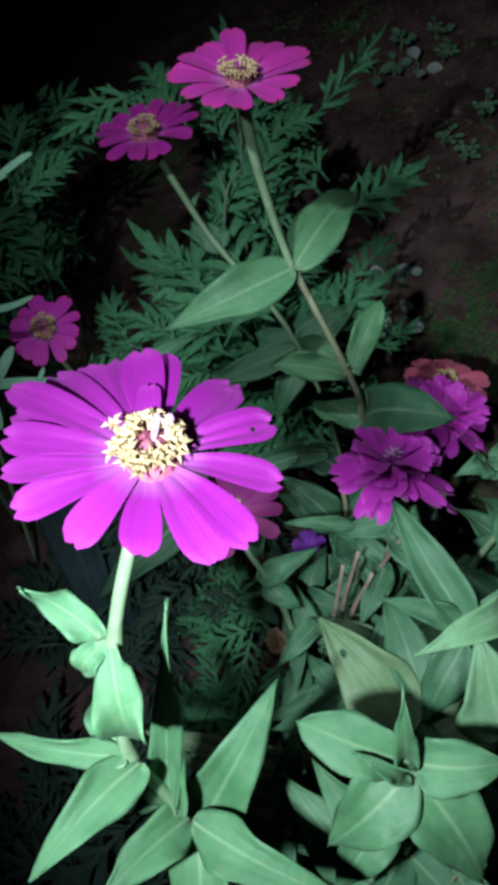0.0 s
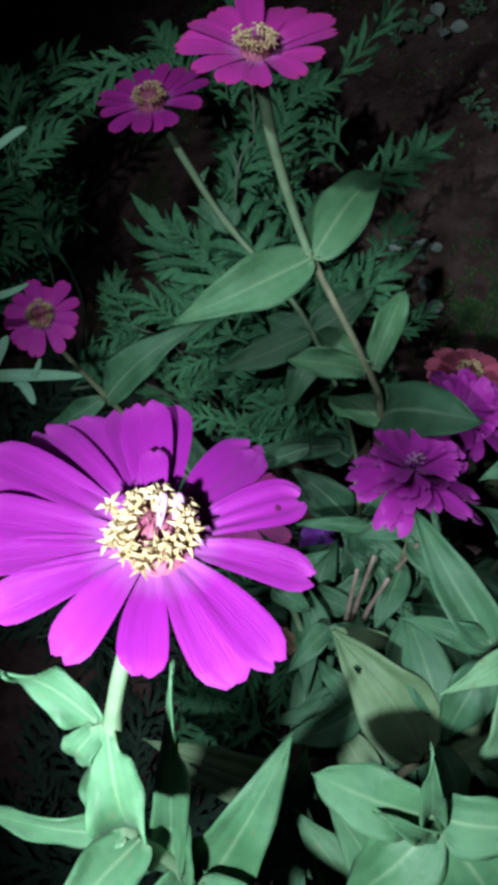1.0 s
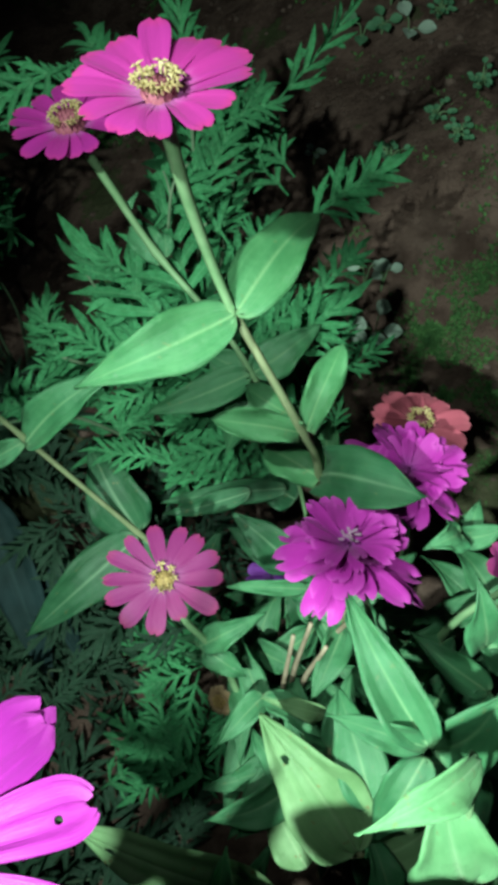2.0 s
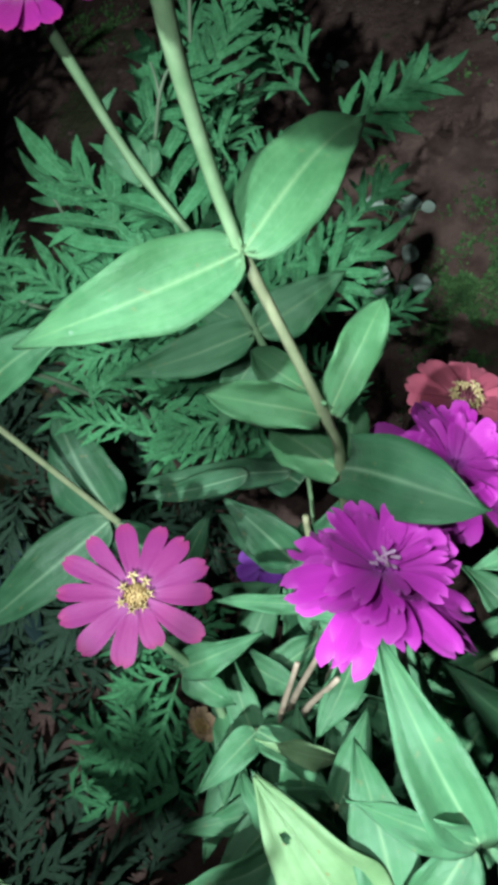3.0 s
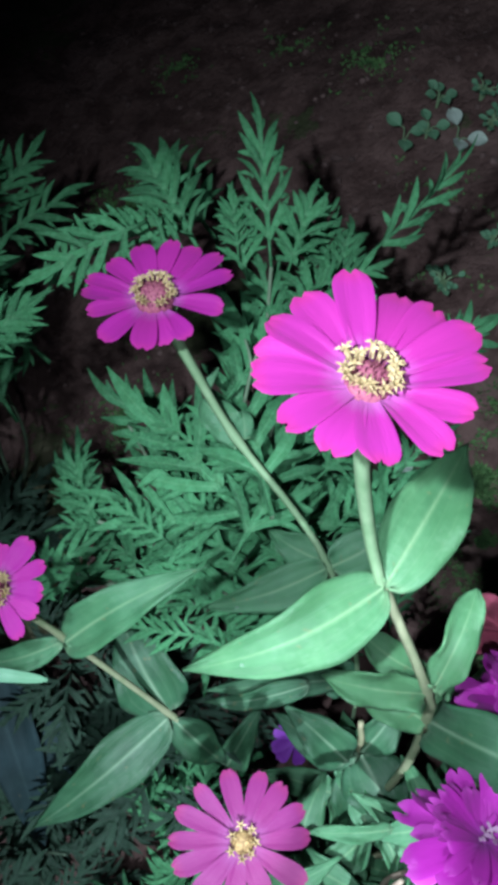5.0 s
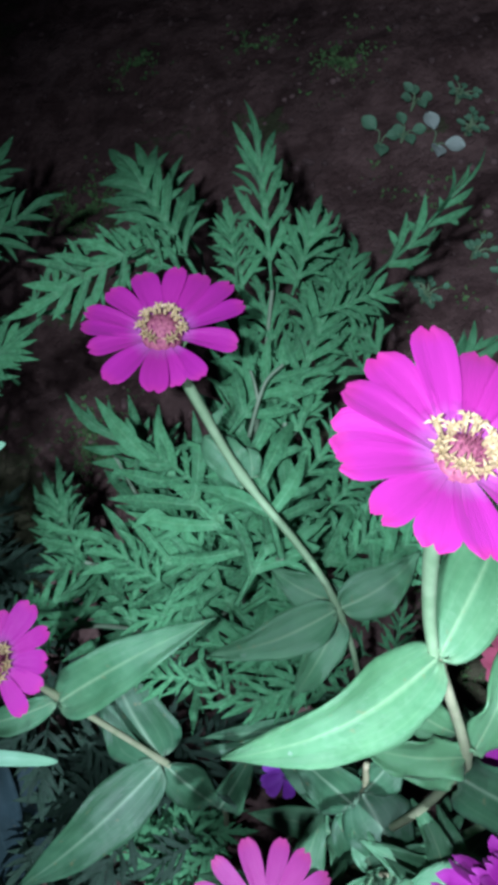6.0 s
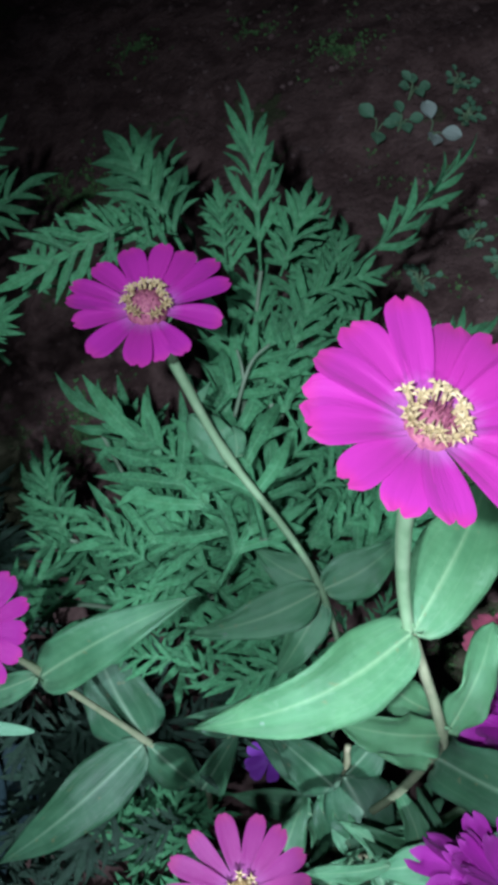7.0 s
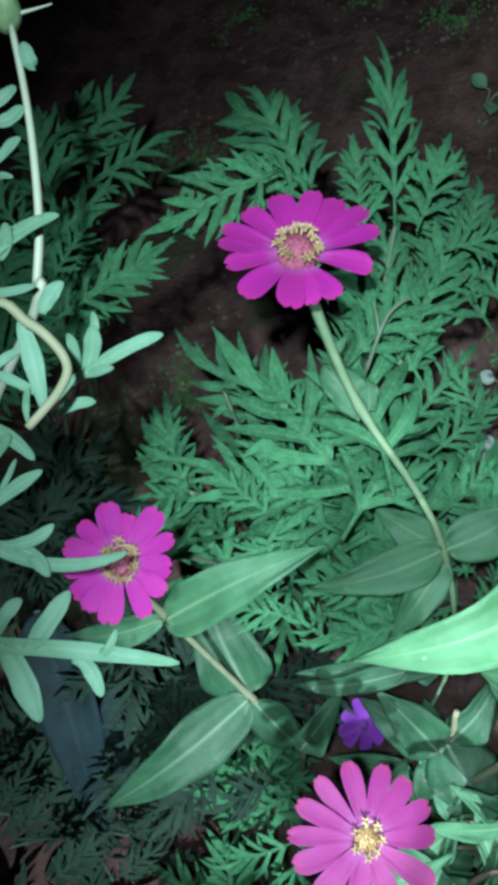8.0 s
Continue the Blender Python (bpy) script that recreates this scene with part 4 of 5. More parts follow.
feather(main_bush, (0.040, 0.497, 0.366), (0.088, 0.549, 0.399), 6, wide=0.5, roll=0.5)
feather(main_bush, (0.013, 0.467, 0.381), (0.050, 0.484, 0.383), 0)
feather(main_bush, (0.004, 0.481, 0.375), (0.016, 0.524, 0.387), 2)
feather(main_bush, (-0.037, 0.477, 0.387), (-0.087, 0.485, 0.395), 1)
feather(main_bush, (-0.035, 0.489, 0.371), (-0.072, 0.559, 0.366), 4)
feather(main_bush, (-0.018, 0.492, 0.366), (-0.024, 0.531, 0.373), 3)
feather(main_bush, (0.003, 0.434, 0.351), (0.024, 0.492, 0.375), 1)
feather(main_bush, (0.055, 0.457, 0.318), (0.119, 0.496, 0.334), 4)
feather(main_bush, (0.065, 0.413, 0.310), (0.096, 0.451, 0.315), 2)
feather(main_bush, (0.038, 0.374, 0.305), (0.093, 0.419, 0.313), 5)
feather(main_bush, (0.078, 0.389, 0.268), (0.113, 0.411, 0.277), 0)
feather(main_bush, (0.050, 0.420, 0.319), (0.025, 0.442, 0.341), 3)
feather(main_bush, (0.073, 0.478, 0.314), (0.114, 0.496, 0.334), 6)
feather(main_bush, (-0.017, 0.390, 0.291), (-0.056, 0.414, 0.308), 1)
feather(main_bush, (0.010, 0.406, 0.314), (-0.032, 0.416, 0.324), 2)
feather(main_bush, (-0.010, 0.388, 0.291), (-0.077, 0.394, 0.295), 0)
feather(main_bush, (0.020, 0.393, 0.310), (-0.021, 0.400, 0.307), 4)
feather(main_bush, (0.047, 0.370, 0.267), (-0.017, 0.356, 0.262))
feather(main_bush, (0.043, 0.364, 0.254), (-0.014, 0.334, 0.253))
feather(main_bush, (0.041, 0.358, 0.241), (-0.002, 0.329, 0.240))
feather(main_bush, (0.029, 0.364, 0.276), (0.003, 0.384, 0.284))
feather(main_bush, (0.029, 0.344, 0.213), (-0.010, 0.368, 0.223))
feather(main_bush, (0.004, 0.339, 0.222), (-0.032, 0.356, 0.240))
feather(main_bush, (-0.020, 0.384, 0.263), (-0.061, 0.367, 0.256))
feather(main_bush, (-0.021, 0.349, 0.237), (-0.070, 0.353, 0.239))
feather(main_bush, (0.030, 0.344, 0.275), (-0.014, 0.327, 0.271))
feather(main_bush, (0.012, 0.358, 0.257), (-0.025, 0.363, 0.254))
feather(main_bush, (0.036, 0.372, 0.245), (-0.005, 0.353, 0.241))
for b, t in (((0.015, 0.419, 0.315), (0.045, 0.462, 0.325)), ((0.025, 0.406, 0.315), (0.058, 0.440, 0.325)), ((0.010, 0.436, 0.322), (0.025, 0.480, 0.335)),
             ((0.032, 0.382, 0.305), (0.060, 0.413, 0.315)), ((-0.026, 0.414, 0.318), (-0.058, 0.432, 0.330)), ((-0.040, 0.375, 0.300), (-0.072, 0.393, 0.310)),
             ((0.067, 0.362, 0.235), (0.026, 0.374, 0.247)), ((0.065, 0.348, 0.220), (0.014, 0.349, 0.232)), ((0.072, 0.376, 0.240), (0.049, 0.401, 0.252)), ((0.052, 0.387, 0.250), (0.017, 0.384, 0.262)),
             ((0.046, 0.361, 0.210), (0.007, 0.377, 0.222)), ((0.077, 0.358, 0.230), (0.085, 0.392, 0.242)), ((0.077, 0.388, 0.280), (0.089, 0.419, 0.292)), ((0.054, 0.402, 0.300), (0.074, 0.430, 0.312))):
    feather(main_bush, b, t)
rng = random.Random(91)
crown = []
for k in range(9):
    b = Vector((rng.uniform(-0.03, 0.075), rng.uniform(0.415, 0.475), 0))
    b.z = 0.345 + 0.25 * (b.y - 0.42) + rng.uniform(-0.02, 0.012)
    a = rng.uniform(-0.9, 0.75)
    n = rng.uniform(0.045, 0.065)
    feather(main_bush, b, b + Vector((math.sin(-a) * n, math.cos(a) * n, rng.uniform(-0.002, 0.02))), rng.randrange(7), roll=rng.uniform(-0.4, 0.4))
    if k % 4 == 0:
        crown.append(b)
for b in crown + [Vector((-0.003, 0.489, 0.367)), Vector((0.025, 0.489, 0.358)), Vector((0.040, 0.497, 0.366)), Vector((-0.029, 0.554, 0.306))]:
    stem(main_bush, [(0.0, 0.42, 0.2), tuple(Vector((0.0, 0.42, 0.25)).lerp(b, 0.55)), tuple(b)], 0.0015, 0.0009, STEM_DIM)
for k in range(11):
    b = Vector((rng.uniform(-0.135, -0.045), rng.uniform(0.345, 0.405), 0))
    b.z = 0.262 + 0.3 * (b.y - 0.37) + rng.uniform(-0.02, 0.012)
    a = rng.uniform(-0.8, 2.0)
    n = rng.uniform(0.04, 0.06)
    feather(main_bush, b, b + Vector((math.sin(-a) * n, math.cos(a) * n, rng.uniform(-0.005, 0.015))), rng.randrange(7), roll=rng.uniform(-0.4, 0.4))
    if k % 4 == 0:
        stem(main_bush, [(-0.02, 0.40, 0.1), tuple(Vector((-0.02, 0.40, 0.2)).lerp(b, 0.55)), tuple(b)], 0.0015, 0.0009, STEM_DIM)
stem(main_bush, [(-0.012, 0.425, 0.352), (-0.010, 0.434, 0.366), (-0.007, 0.441, 0.372), (-0.001, 0.446, 0.376)], 0.0009, 0.0006, STEM_DIM, label="bare brown forked twig")
stem(main_bush, [(-0.010, 0.434, 0.366), (-0.012, 0.440, 0.370), (-0.014, 0.444, 0.373)], 0.0007, 0.0005, STEM_DIM)
left_bush = thing("marigold_plant", (-0.17, 0.5, 0.05), "dark green marigold bush with narrow feathery leaves", "plant", "marigolds")
bush(left_bush, (-0.17, 0.5, 0.04), (-0.18, 0.52), (0.05, 0.09), 0.28, 20, 0.085, 32)
feather(left_bush, (-0.124, 0.429, 0.378), (-0.095, 0.449, 0.390), 2)
feather(left_bush, (-0.161, 0.550, 0.300), (-0.128, 0.608, 0.319), 1)
feather(left_bush, (-0.156, 0.549, 0.289), (-0.103, 0.584, 0.309), 3)
feather(left_bush, (-0.171, 0.535, 0.315), (-0.149, 0.592, 0.321), 5)
feather(left_bush, (-0.154, 0.503, 0.323), (-0.175, 0.568, 0.330), 0)
feather(left_bush, (-0.157, 0.466, 0.338), (-0.127, 0.510, 0.350), 4)
feather(left_bush, (-0.147, 0.456, 0.345), (-0.131, 0.483, 0.359), 6)
feather(left_bush, (-0.158, 0.470, 0.351), (-0.183, 0.497, 0.362), 2)
feather(left_bush, (-0.139, 0.419, 0.371), (-0.095, 0.448, 0.390), 1)
feather(left_bush, (-0.099, 0.446, 0.389), (-0.077, 0.476, 0.407), 3)
low_bush = thing("marigold_plant", (-0.06, 0.22, 0.0), "low marigold seedlings with soft green feathery leaves", "plant", "marigolds")
bush(low_bush, (-0.06, 0.22, -0.01), (-0.025, 0.215), (0.06, 0.07), 0.075, 10, 0.07, 33, layers=2)
left_low = thing("marigold_plant", (-0.12, 0.3, 0.0), "low marigold plant under the zinnia stems, coloured dark for shade", "plant", "marigolds")
plant_leaf[left_low.name] = SHADED_MARIGOLD
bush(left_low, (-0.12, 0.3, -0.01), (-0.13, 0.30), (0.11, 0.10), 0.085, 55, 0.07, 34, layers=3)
rng = random.Random(92)
for k in range(26):
    b = Vector((rng.uniform(-0.11, 0.0), rng.uniform(0.285, 0.36), rng.uniform(0.10, 0.15)))
    a = rng.uniform(0, 6.28)
    feather(left_low, b, b + Vector((math.sin(a), math.cos(a), rng.uniform(0.0, 0.4))) * 0.055, rng.randrange(7), roll=rng.uniform(-0.4, 0.4))
    if k % 4 == 0:
        stem(left_low, [(-0.08, 0.33, -0.01), tuple(Vector((-0.08, 0.33, 0.08)).lerp(b, 0.5)), tuple(b)], 0.0015, 0.0009, STEM_SHADED)
for b, t in (((-0.157, 0.237, 0.125), (-0.136, 0.267, 0.135)), ((-0.133, 0.222, 0.125), (-0.102, 0.249, 0.135)), ((-0.166, 0.254, 0.13), (-0.149, 0.280, 0.14)),
             ((-0.099, 0.224, 0.12), (-0.071, 0.248, 0.13)), ((-0.093, 0.247, 0.12), (-0.063, 0.262, 0.13))):
    feather(left_low, b, t)
    stem(left_low, [(-0.12, 0.25, -0.01), tuple(Vector((-0.12, 0.25, 0.08)).lerp(Vector(b), 0.5)), b], 0.0015, 0.0009, STEM_SHADED)
# Dark-coloured foliage added over soil where deep shade would lie.
front_low = thing("marigold_plant", (-0.12, 0.12, 0.0), "marigold seedlings covering the soil, coloured dark for deep shade", "plant", "marigolds")
plant_leaf[front_low.name] = SHADED_MARIGOLD
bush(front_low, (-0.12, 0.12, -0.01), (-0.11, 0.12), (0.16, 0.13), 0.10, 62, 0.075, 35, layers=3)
mid_low = thing("marigold_plant", (-0.015, 0.30, 0.0), "low green marigold plant between zinnia stems", "plant", "marigolds")
bush(mid_low, (-0.015, 0.30, -0.01), (-0.02, 0.30), (0.06, 0.055), 0.105, 19, 0.058, 37, layers=3)
side_low = thing("marigold_plant", (-0.2, 0.44, 0.0), "low marigold foliage, coloured dark for the shade of a taller bush", "plant", "marigolds")
plant_leaf[side_low.name] = SHADED_MARIGOLD
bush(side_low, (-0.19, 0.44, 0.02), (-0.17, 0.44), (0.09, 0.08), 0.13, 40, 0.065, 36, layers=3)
feather(low_bush, (0.0, 0.245, 0.14), (-0.013, 0.190, 0.13), 1)
feather(low_bush, (0.02, 0.235, 0.12), (0.012, 0.185, 0.10), 4)
feather(low_bush, (0.0, 0.25, 0.13), (-0.045, 0.235, 0.12), 2)

# ---- the shoot close by, torch light put into its pale colours ----
left_shoot = thing("marigold_plant", (-0.16, 0.34, 0.05), "green marigold shoot coloured pale for near light, with a closed bud and slender leaves", "plant", "marigolds")
stem(left_shoot, [(-0.20, 0.34, 0.0), (-0.155, 0.345, 0.36), (-0.1255, 0.3669, 0.4615), (-0.1256, 0.3727, 0.4654), (-0.1263, 0.3854, 0.4725), (-0.1294, 0.4013, 0.4798), (-0.1332, 0.4157, 0.4863), (-0.1387, 0.432, 0.4937)], 0.0016, 0.0009, STEM_LIT)
stem(left_shoot, [(-0.15, 0.32, 0.30), (-0.145, 0.335, 0.44), (-0.1322, 0.3538, 0.4792), (-0.1226, 0.3517, 0.4789), (-0.1162, 0.3478, 0.4775), (-0.1125, 0.3434, 0.4746), (-0.1139, 0.3389, 0.4712), (-0.1173, 0.3348, 0.4679), (-0.1209, 0.3311, 0.4648)], 0.0014, 0.0011, STEM_OLIVE)
stem(left_shoot, [(-0.19, 0.34, 0.1), (-0.17, 0.315, 0.3), (-0.144, 0.298, 0.366)], 0.0018, 0.0013)
bm = bmesh.new()
bmesh.ops.create_uvsphere(bm, u_segments=14, v_segments=9, radius=0.0042)
for v in bm.verts:
    v.co.z *= 1.5
    v.co *= 1 + 0.08 * math.cos(7 * math.atan2(v.co.y, v.co.x))
    v.co += Vector((-0.1405, 0.435, 0.495))
part("bud", bm, CALYX, left_shoot, "closed pale green bud")
stem(left_shoot, [(-0.1375, 0.4348, 0.4951), (-0.1333, 0.4361, 0.4961), (-0.1287, 0.4377, 0.4972)], 0.0006, 0.0002, STEM_LIT, name="bract")
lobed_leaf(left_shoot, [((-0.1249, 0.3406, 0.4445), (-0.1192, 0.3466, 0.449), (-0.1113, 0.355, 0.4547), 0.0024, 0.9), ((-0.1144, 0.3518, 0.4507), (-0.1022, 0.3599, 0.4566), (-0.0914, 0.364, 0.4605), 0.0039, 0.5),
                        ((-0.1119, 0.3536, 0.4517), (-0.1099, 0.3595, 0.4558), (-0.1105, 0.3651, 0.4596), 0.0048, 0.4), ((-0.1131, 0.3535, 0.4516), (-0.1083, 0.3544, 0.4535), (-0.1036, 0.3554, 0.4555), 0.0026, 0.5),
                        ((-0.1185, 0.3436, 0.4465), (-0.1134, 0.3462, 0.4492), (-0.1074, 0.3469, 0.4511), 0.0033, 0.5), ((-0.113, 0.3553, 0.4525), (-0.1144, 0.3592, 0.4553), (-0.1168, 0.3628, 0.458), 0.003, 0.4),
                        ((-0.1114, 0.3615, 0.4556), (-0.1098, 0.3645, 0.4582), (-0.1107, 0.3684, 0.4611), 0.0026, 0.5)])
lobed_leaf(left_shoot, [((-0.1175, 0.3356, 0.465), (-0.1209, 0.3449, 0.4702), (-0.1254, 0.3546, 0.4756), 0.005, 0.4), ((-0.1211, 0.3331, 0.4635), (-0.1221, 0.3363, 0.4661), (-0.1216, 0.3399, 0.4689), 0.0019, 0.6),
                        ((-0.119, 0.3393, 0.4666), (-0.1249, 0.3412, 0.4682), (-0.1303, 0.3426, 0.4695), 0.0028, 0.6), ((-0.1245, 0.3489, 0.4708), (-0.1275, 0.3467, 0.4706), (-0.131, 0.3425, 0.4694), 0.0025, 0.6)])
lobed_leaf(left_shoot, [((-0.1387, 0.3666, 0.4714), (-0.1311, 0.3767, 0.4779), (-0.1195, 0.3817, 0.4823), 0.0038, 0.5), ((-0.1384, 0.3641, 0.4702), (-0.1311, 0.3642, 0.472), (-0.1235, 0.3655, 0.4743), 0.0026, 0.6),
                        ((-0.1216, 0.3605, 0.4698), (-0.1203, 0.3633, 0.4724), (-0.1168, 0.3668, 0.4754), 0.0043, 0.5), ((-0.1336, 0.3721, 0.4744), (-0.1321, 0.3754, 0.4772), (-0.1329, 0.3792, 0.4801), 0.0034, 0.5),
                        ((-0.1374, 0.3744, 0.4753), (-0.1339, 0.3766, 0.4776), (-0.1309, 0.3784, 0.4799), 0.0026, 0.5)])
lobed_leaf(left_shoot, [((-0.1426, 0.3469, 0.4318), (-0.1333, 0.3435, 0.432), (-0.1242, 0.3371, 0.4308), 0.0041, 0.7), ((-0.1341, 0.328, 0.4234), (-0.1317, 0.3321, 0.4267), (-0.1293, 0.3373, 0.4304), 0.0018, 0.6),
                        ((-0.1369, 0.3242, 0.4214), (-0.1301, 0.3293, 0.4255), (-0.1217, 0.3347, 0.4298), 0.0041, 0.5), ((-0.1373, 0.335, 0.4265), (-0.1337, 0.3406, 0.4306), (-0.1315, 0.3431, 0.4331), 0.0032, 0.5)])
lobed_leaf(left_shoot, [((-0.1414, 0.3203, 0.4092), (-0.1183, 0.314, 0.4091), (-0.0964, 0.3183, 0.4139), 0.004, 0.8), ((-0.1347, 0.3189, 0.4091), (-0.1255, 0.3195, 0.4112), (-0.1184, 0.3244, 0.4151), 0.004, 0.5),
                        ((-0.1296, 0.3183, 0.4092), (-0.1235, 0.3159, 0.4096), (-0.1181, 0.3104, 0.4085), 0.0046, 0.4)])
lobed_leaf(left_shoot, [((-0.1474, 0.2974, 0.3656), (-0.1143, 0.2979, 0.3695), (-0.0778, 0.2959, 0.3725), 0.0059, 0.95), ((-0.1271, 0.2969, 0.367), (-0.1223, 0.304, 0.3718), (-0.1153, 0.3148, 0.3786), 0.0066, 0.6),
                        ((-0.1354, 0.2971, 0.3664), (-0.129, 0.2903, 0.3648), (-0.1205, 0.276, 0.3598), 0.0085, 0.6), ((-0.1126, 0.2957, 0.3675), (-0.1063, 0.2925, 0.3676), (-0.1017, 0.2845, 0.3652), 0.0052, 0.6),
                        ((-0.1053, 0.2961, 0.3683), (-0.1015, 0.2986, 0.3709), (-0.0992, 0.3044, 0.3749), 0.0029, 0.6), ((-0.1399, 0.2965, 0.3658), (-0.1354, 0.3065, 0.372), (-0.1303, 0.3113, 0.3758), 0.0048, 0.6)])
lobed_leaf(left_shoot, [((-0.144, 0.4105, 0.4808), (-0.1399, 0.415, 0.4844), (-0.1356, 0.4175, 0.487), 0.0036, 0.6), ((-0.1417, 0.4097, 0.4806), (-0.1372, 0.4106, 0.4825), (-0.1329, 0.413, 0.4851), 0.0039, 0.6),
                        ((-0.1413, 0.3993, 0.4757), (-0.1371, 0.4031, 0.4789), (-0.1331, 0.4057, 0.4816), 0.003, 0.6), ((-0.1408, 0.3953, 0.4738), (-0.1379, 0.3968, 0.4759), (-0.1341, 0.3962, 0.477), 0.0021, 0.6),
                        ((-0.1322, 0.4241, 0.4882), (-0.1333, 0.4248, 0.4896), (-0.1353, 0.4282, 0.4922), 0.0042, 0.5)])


# ---- water drops on leaves ----
def droplets(plant, near, size):
    """A drop that lies on the nearest leaf of the plant."""
    best = None
    for o in plant.children:
        if o.name.startswith("leaf"):
            m = WORLD[o]
            for f in o.data.polygons:
                c = m @ f.center
                d = (c - Vector(near)).length
                if best is None or d < best[0]:
                    best = (d, c, (m.to_3x3() @ f.normal).normalized())
    c, n = best[1], best[2] * (1 if best[2].z > 0 else -1)
    bm = bmesh.new()
    bmesh.ops.create_uvsphere(bm, u_segments=12, v_segments=8, radius=size)
    for q in bm.verts:
        q.co.z *= 0.6
    put("water_drop", mesh_of(bm, "water_drop", DROP), plant, basis(c + n * size * 0.3, Vector((0, 1, 0.01)), n), "clear drop of water")


droplets(tall, (-0.011, 0.296, 0.418), 0.0008)
droplets(tall, (-0.004, 0.303, 0.425), 0.0006)
droplets(slim, (-0.008, 0.347, 0.300), 0.0009)
droplets(low_mid, (-0.008, 0.317, 0.232), 0.0009)
droplets(low_mid, (-0.003, 0.318, 0.232), 0.0007)
droplets(pink, (0.025, 0.226, 0.250), 0.0008)
droplets(dry, (0.058, 0.18, 0.305), 0.0008)


# ---- on the ground: weeds, moss, clods ----
def seedling(x, y, leaves, size, mat, label, seed, tall=0.012):
    """A small weed: round leaves on short stalks."""
    rng = random.Random(seed)
    z = ground_height(x, y)
    ob = thing("weed_seedling", (x, y, z), label, "weed", "weeds on the soil")
    for i in range(leaves):
        a = 6.28 * i / leaves + rng.uniform(-0.4, 0.4)
        d = Vector((math.cos(a), math.sin(a), rng.uniform(0.0, 0.3)))
        c = Vector((x, y, z + tall * rng.uniform(0.6, 1.1)))
        b = c + d * size * (rng.uniform(0.2, 2.2) if leaves > 8 else 0.5)
        bm = sheet(8, 6, lambda u, v: ((2 * v - 1) * 0.42 * size * math.sin(math.pi * min(max(u, 0.02), 0.98)) ** 0.6, u * size, 0.1 * size * math.sin(3 * u) + 0.12 * size * (2 * v - 1) ** 2))
        put("leaf", mesh_of(bm, "leaf", mat), ob, basis(b, d, Vector((rng.uniform(-0.3, 0.3), -0.4, 1))))
        part("stalk", tube(bmesh.new(), [(x, y, z - 0.003), tuple(c.lerp(b, 0.4)), tuple(b)], 0.0006, 0.0004, 5, 3), STEM, ob)
    return ob


seedling(0.143, 0.728, 3, 0.014, PALE_WEED, "pale weed seedling with three round leaves", 51)
seedling(0.108, 0.741, 3, 0.013, WEED, "dark green weed with round leaves", 52)
seedling(0.124, 0.742, 4, 0.010, WEED, "small grey-green weed with round leaves", 53)
seedling(0.131, 0.765, 5, 0.009, WEED, "bushy little weed on bare soil", 54)
seedling(0.165, 0.734, 15, 0.005, WEED, "tuft of narrow weed leaves on bare soil", 55)
seedling(0.168, 0.599, 15, 0.005, WEED, "tiny bright weed on bare soil", 56)
seedling(0.123, 0.597, 15, 0.005, WEED, "tiny bright weed on bare soil", 57)
seedling(0.161, 0.763, 15, 0.005, WEED, "tiny bright weed on bare soil", 58)
seedling(0.185, 0.637, 15, 0.005, WEED, "tiny bright weed on bare soil", 59)
seedling(0.114, 0.478, 5, 0.013, PALE_WEED, "grey-green clover with round leaves beside moss", 60, 0.03)
seedling(0.107, 0.515, 2, 0.011, PALE_WEED, "pale clover leaf over the soil", 61, 0.02)
seedling(0.119, 0.511, 3, 0.009, PALE_WEED, "pale clover leaf over the soil", 62, 0.02)
seedling(0.070, 0.620, 5, 0.006, PALE_WEED, "pale speckled weed on bare soil", 63)
seedling(0.155, 0.624, 15, 0.005, WEED, "tiny bright weed on bare soil", 64)

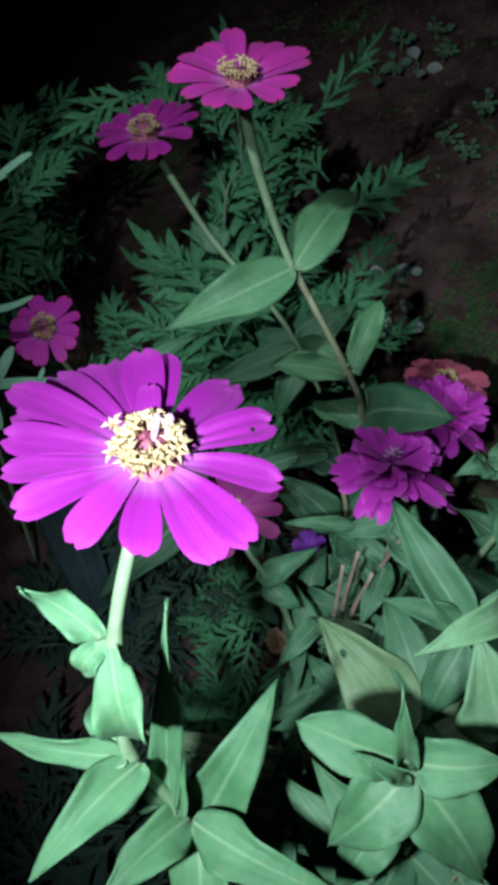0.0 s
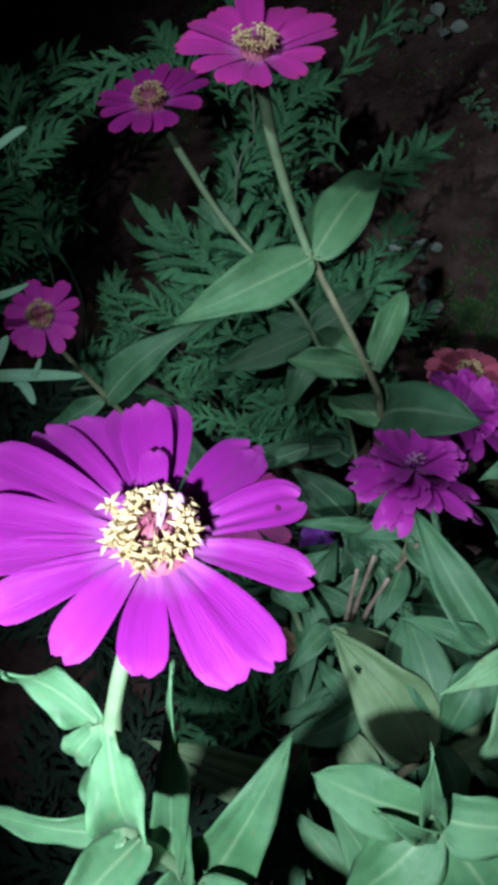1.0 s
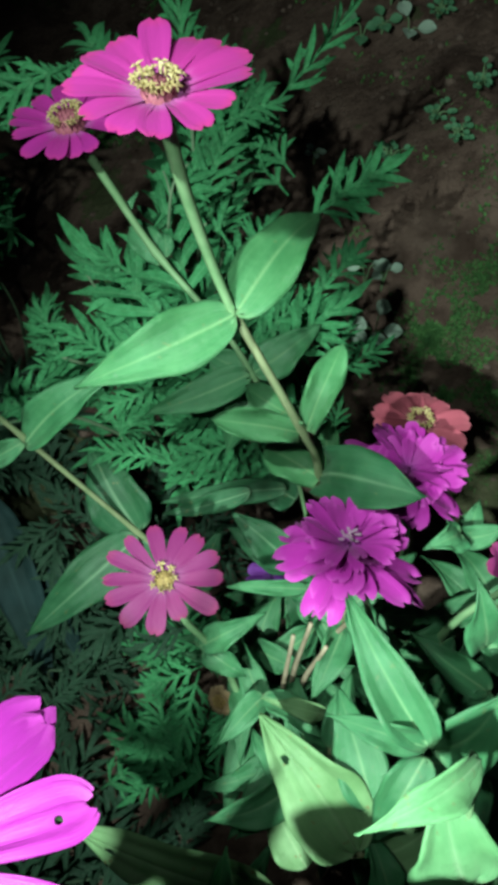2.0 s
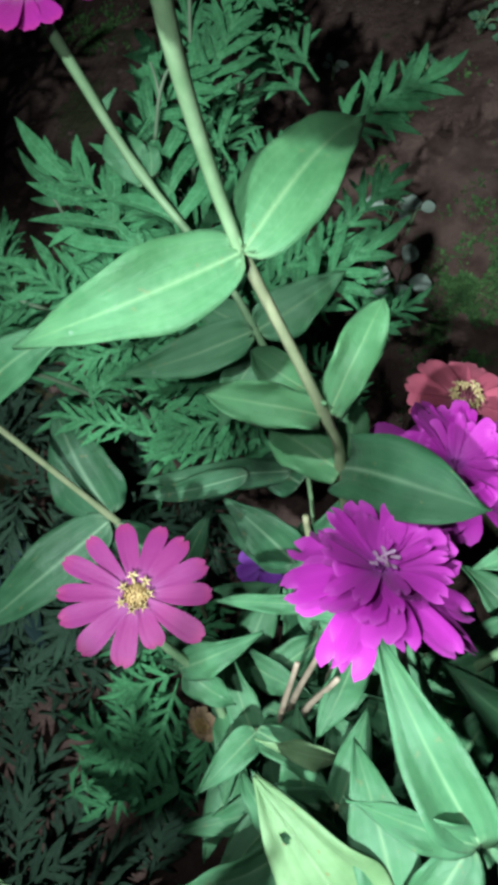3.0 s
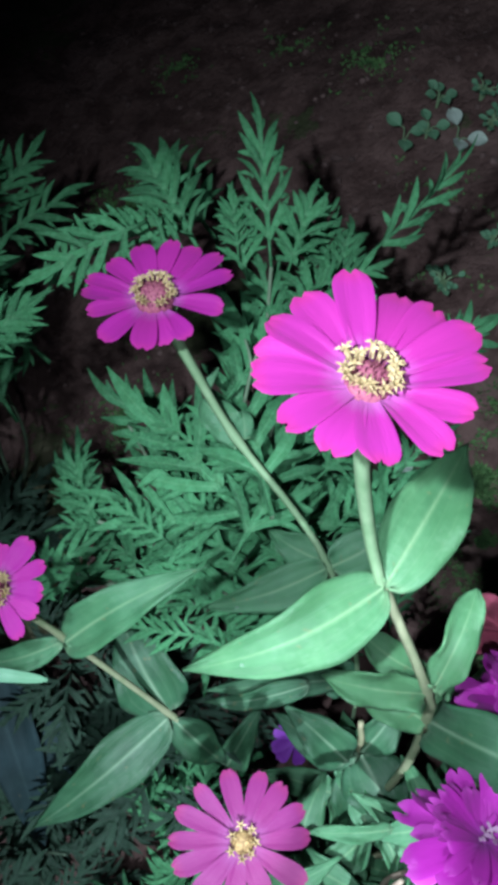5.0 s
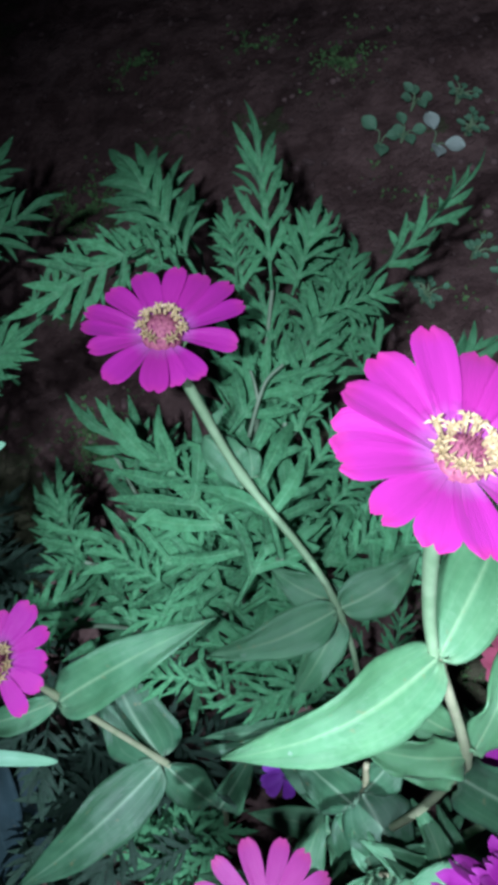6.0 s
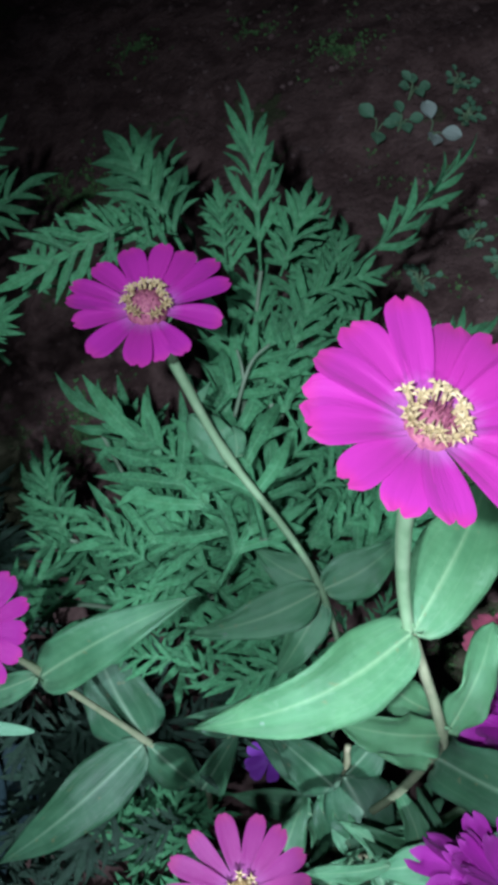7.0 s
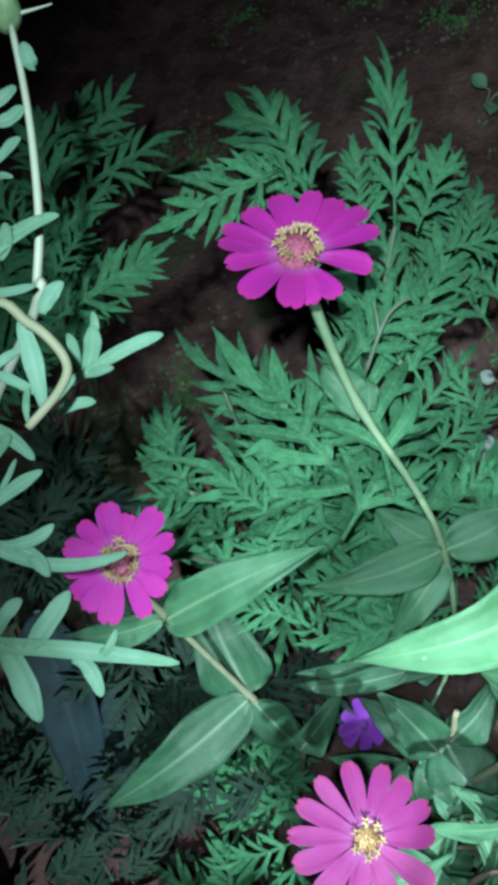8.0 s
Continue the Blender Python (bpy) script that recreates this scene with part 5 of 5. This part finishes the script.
rng = random.Random(70)
bm = bmesh.new()
for cx, cy, r, n in ((0.155, 0.48, 0.035, 2600), (0.165, 0.45, 0.035, 2400), (0.19, 0.5, 0.035, 1700), (0.175, 0.41, 0.03, 1400), (0.2, 0.45, 0.03, 1200), (0.089, 0.829, 0.026, 420), (-0.073, 0.885, 0.022, 220), (0.027, 0.885, 0.025, 200), (-0.111, 0.738, 0.036, 1000), (-0.087, 0.533, 0.034, 800), (0.2, 0.6, 0.02, 120), (0.22, 0.74, 0.03, 160), (0.2, 0.42, 0.03, 300), (0.09, 0.45, 0.02, 160)):
    for i in range(n):
        a, q = rng.uniform(0, 6.28), r * abs(rng.gauss(0, 0.6))
        x, y = cx + q * math.cos(a), cy + q * math.sin(a)
        if noise.noise(Vector((x, y, 3)) * 60) < -0.12:
            continue
        c = Vector((x, y, ground_height(x, y) - 0.001))
        for k in range(3):
            d = Vector((rng.uniform(-1, 1), rng.uniform(-1, 1), rng.uniform(0.5, 1.4))).normalized() * rng.uniform(0.002, 0.005)
            s_ = d.cross(Vector((rng.uniform(-1, 1), rng.uniform(-1, 1), 0.3))).normalized() * 0.0009
            bm.faces.new([bm.verts.new(p) for p in (c, c + d * 0.6 + s_, c + d, c + d * 0.6 - s_)])
for i in range(4200):
    x, y = rng.uniform(0.09, 0.34), rng.uniform(0.38, 0.95)
    if noise.noise(Vector((x, y, 7)) * 14) + 0.5 * noise.noise(Vector((x, y, 2)) * 45) < 0.22 + 0.7 * max(0.0, y - 0.55):
        continue
    c = Vector((x, y, ground_height(x, y) - 0.001))
    for k in range(3):
        d = Vector((rng.uniform(-1, 1), rng.uniform(-1, 1), rng.uniform(0.4, 1.2))).normalized() * rng.uniform(0.002, 0.005)
        s_ = d.cross(Vector((rng.uniform(-1, 1), rng.uniform(-1, 1), 0.3))).normalized() * 0.001
        bm.faces.new([bm.verts.new(p) for p in (c, c + d * 0.6 + s_, c + d, c + d * 0.6 - s_)])
moss = new("moss", mesh_of(bm, "moss", MOSS, False))
tagged(moss, "dull green moss and tiny sprouts on damp soil", "moss", kind="stuff")

verts, faces = [], []
bm = bmesh.new()
bmesh.ops.create_icosphere(bm, subdivisions=1, radius=1.0)
ball = [v.co.copy() for v in bm.verts]
ball_faces = [[v.index for v in f.verts] for f in bm.faces]
bm.free()
for i in range(3200):
    x, y = rng.uniform(-0.35, 0.35), rng.uniform(0.0, 1.1)
    r = 0.0009 + 0.0035 * rng.random() ** 5
    c = Vector((x, y, ground_height(x, y) + r * 0.2))
    k = len(verts)
    sx, sy, sz = (rng.uniform(0.7, 1.3) for _ in range(3))
    for p in ball:
        q = p * (1 + 0.3 * noise.noise(p * 1.7 + Vector((i, 0, 0))))
        verts.append(c + Vector((q.x * sx, q.y * sy, q.z * sz * 0.7)) * r)
    faces += [[k + j for j in f] for f in ball_faces]
me = bpy.data.meshes.new("soil_clods")
me.from_pydata([tuple(v) for v in verts], [], faces)
me.materials.append(PEBBLE)
tagged(new("soil_clods", me), "small crumbs and clods of brown soil", "soil", kind="stuff")
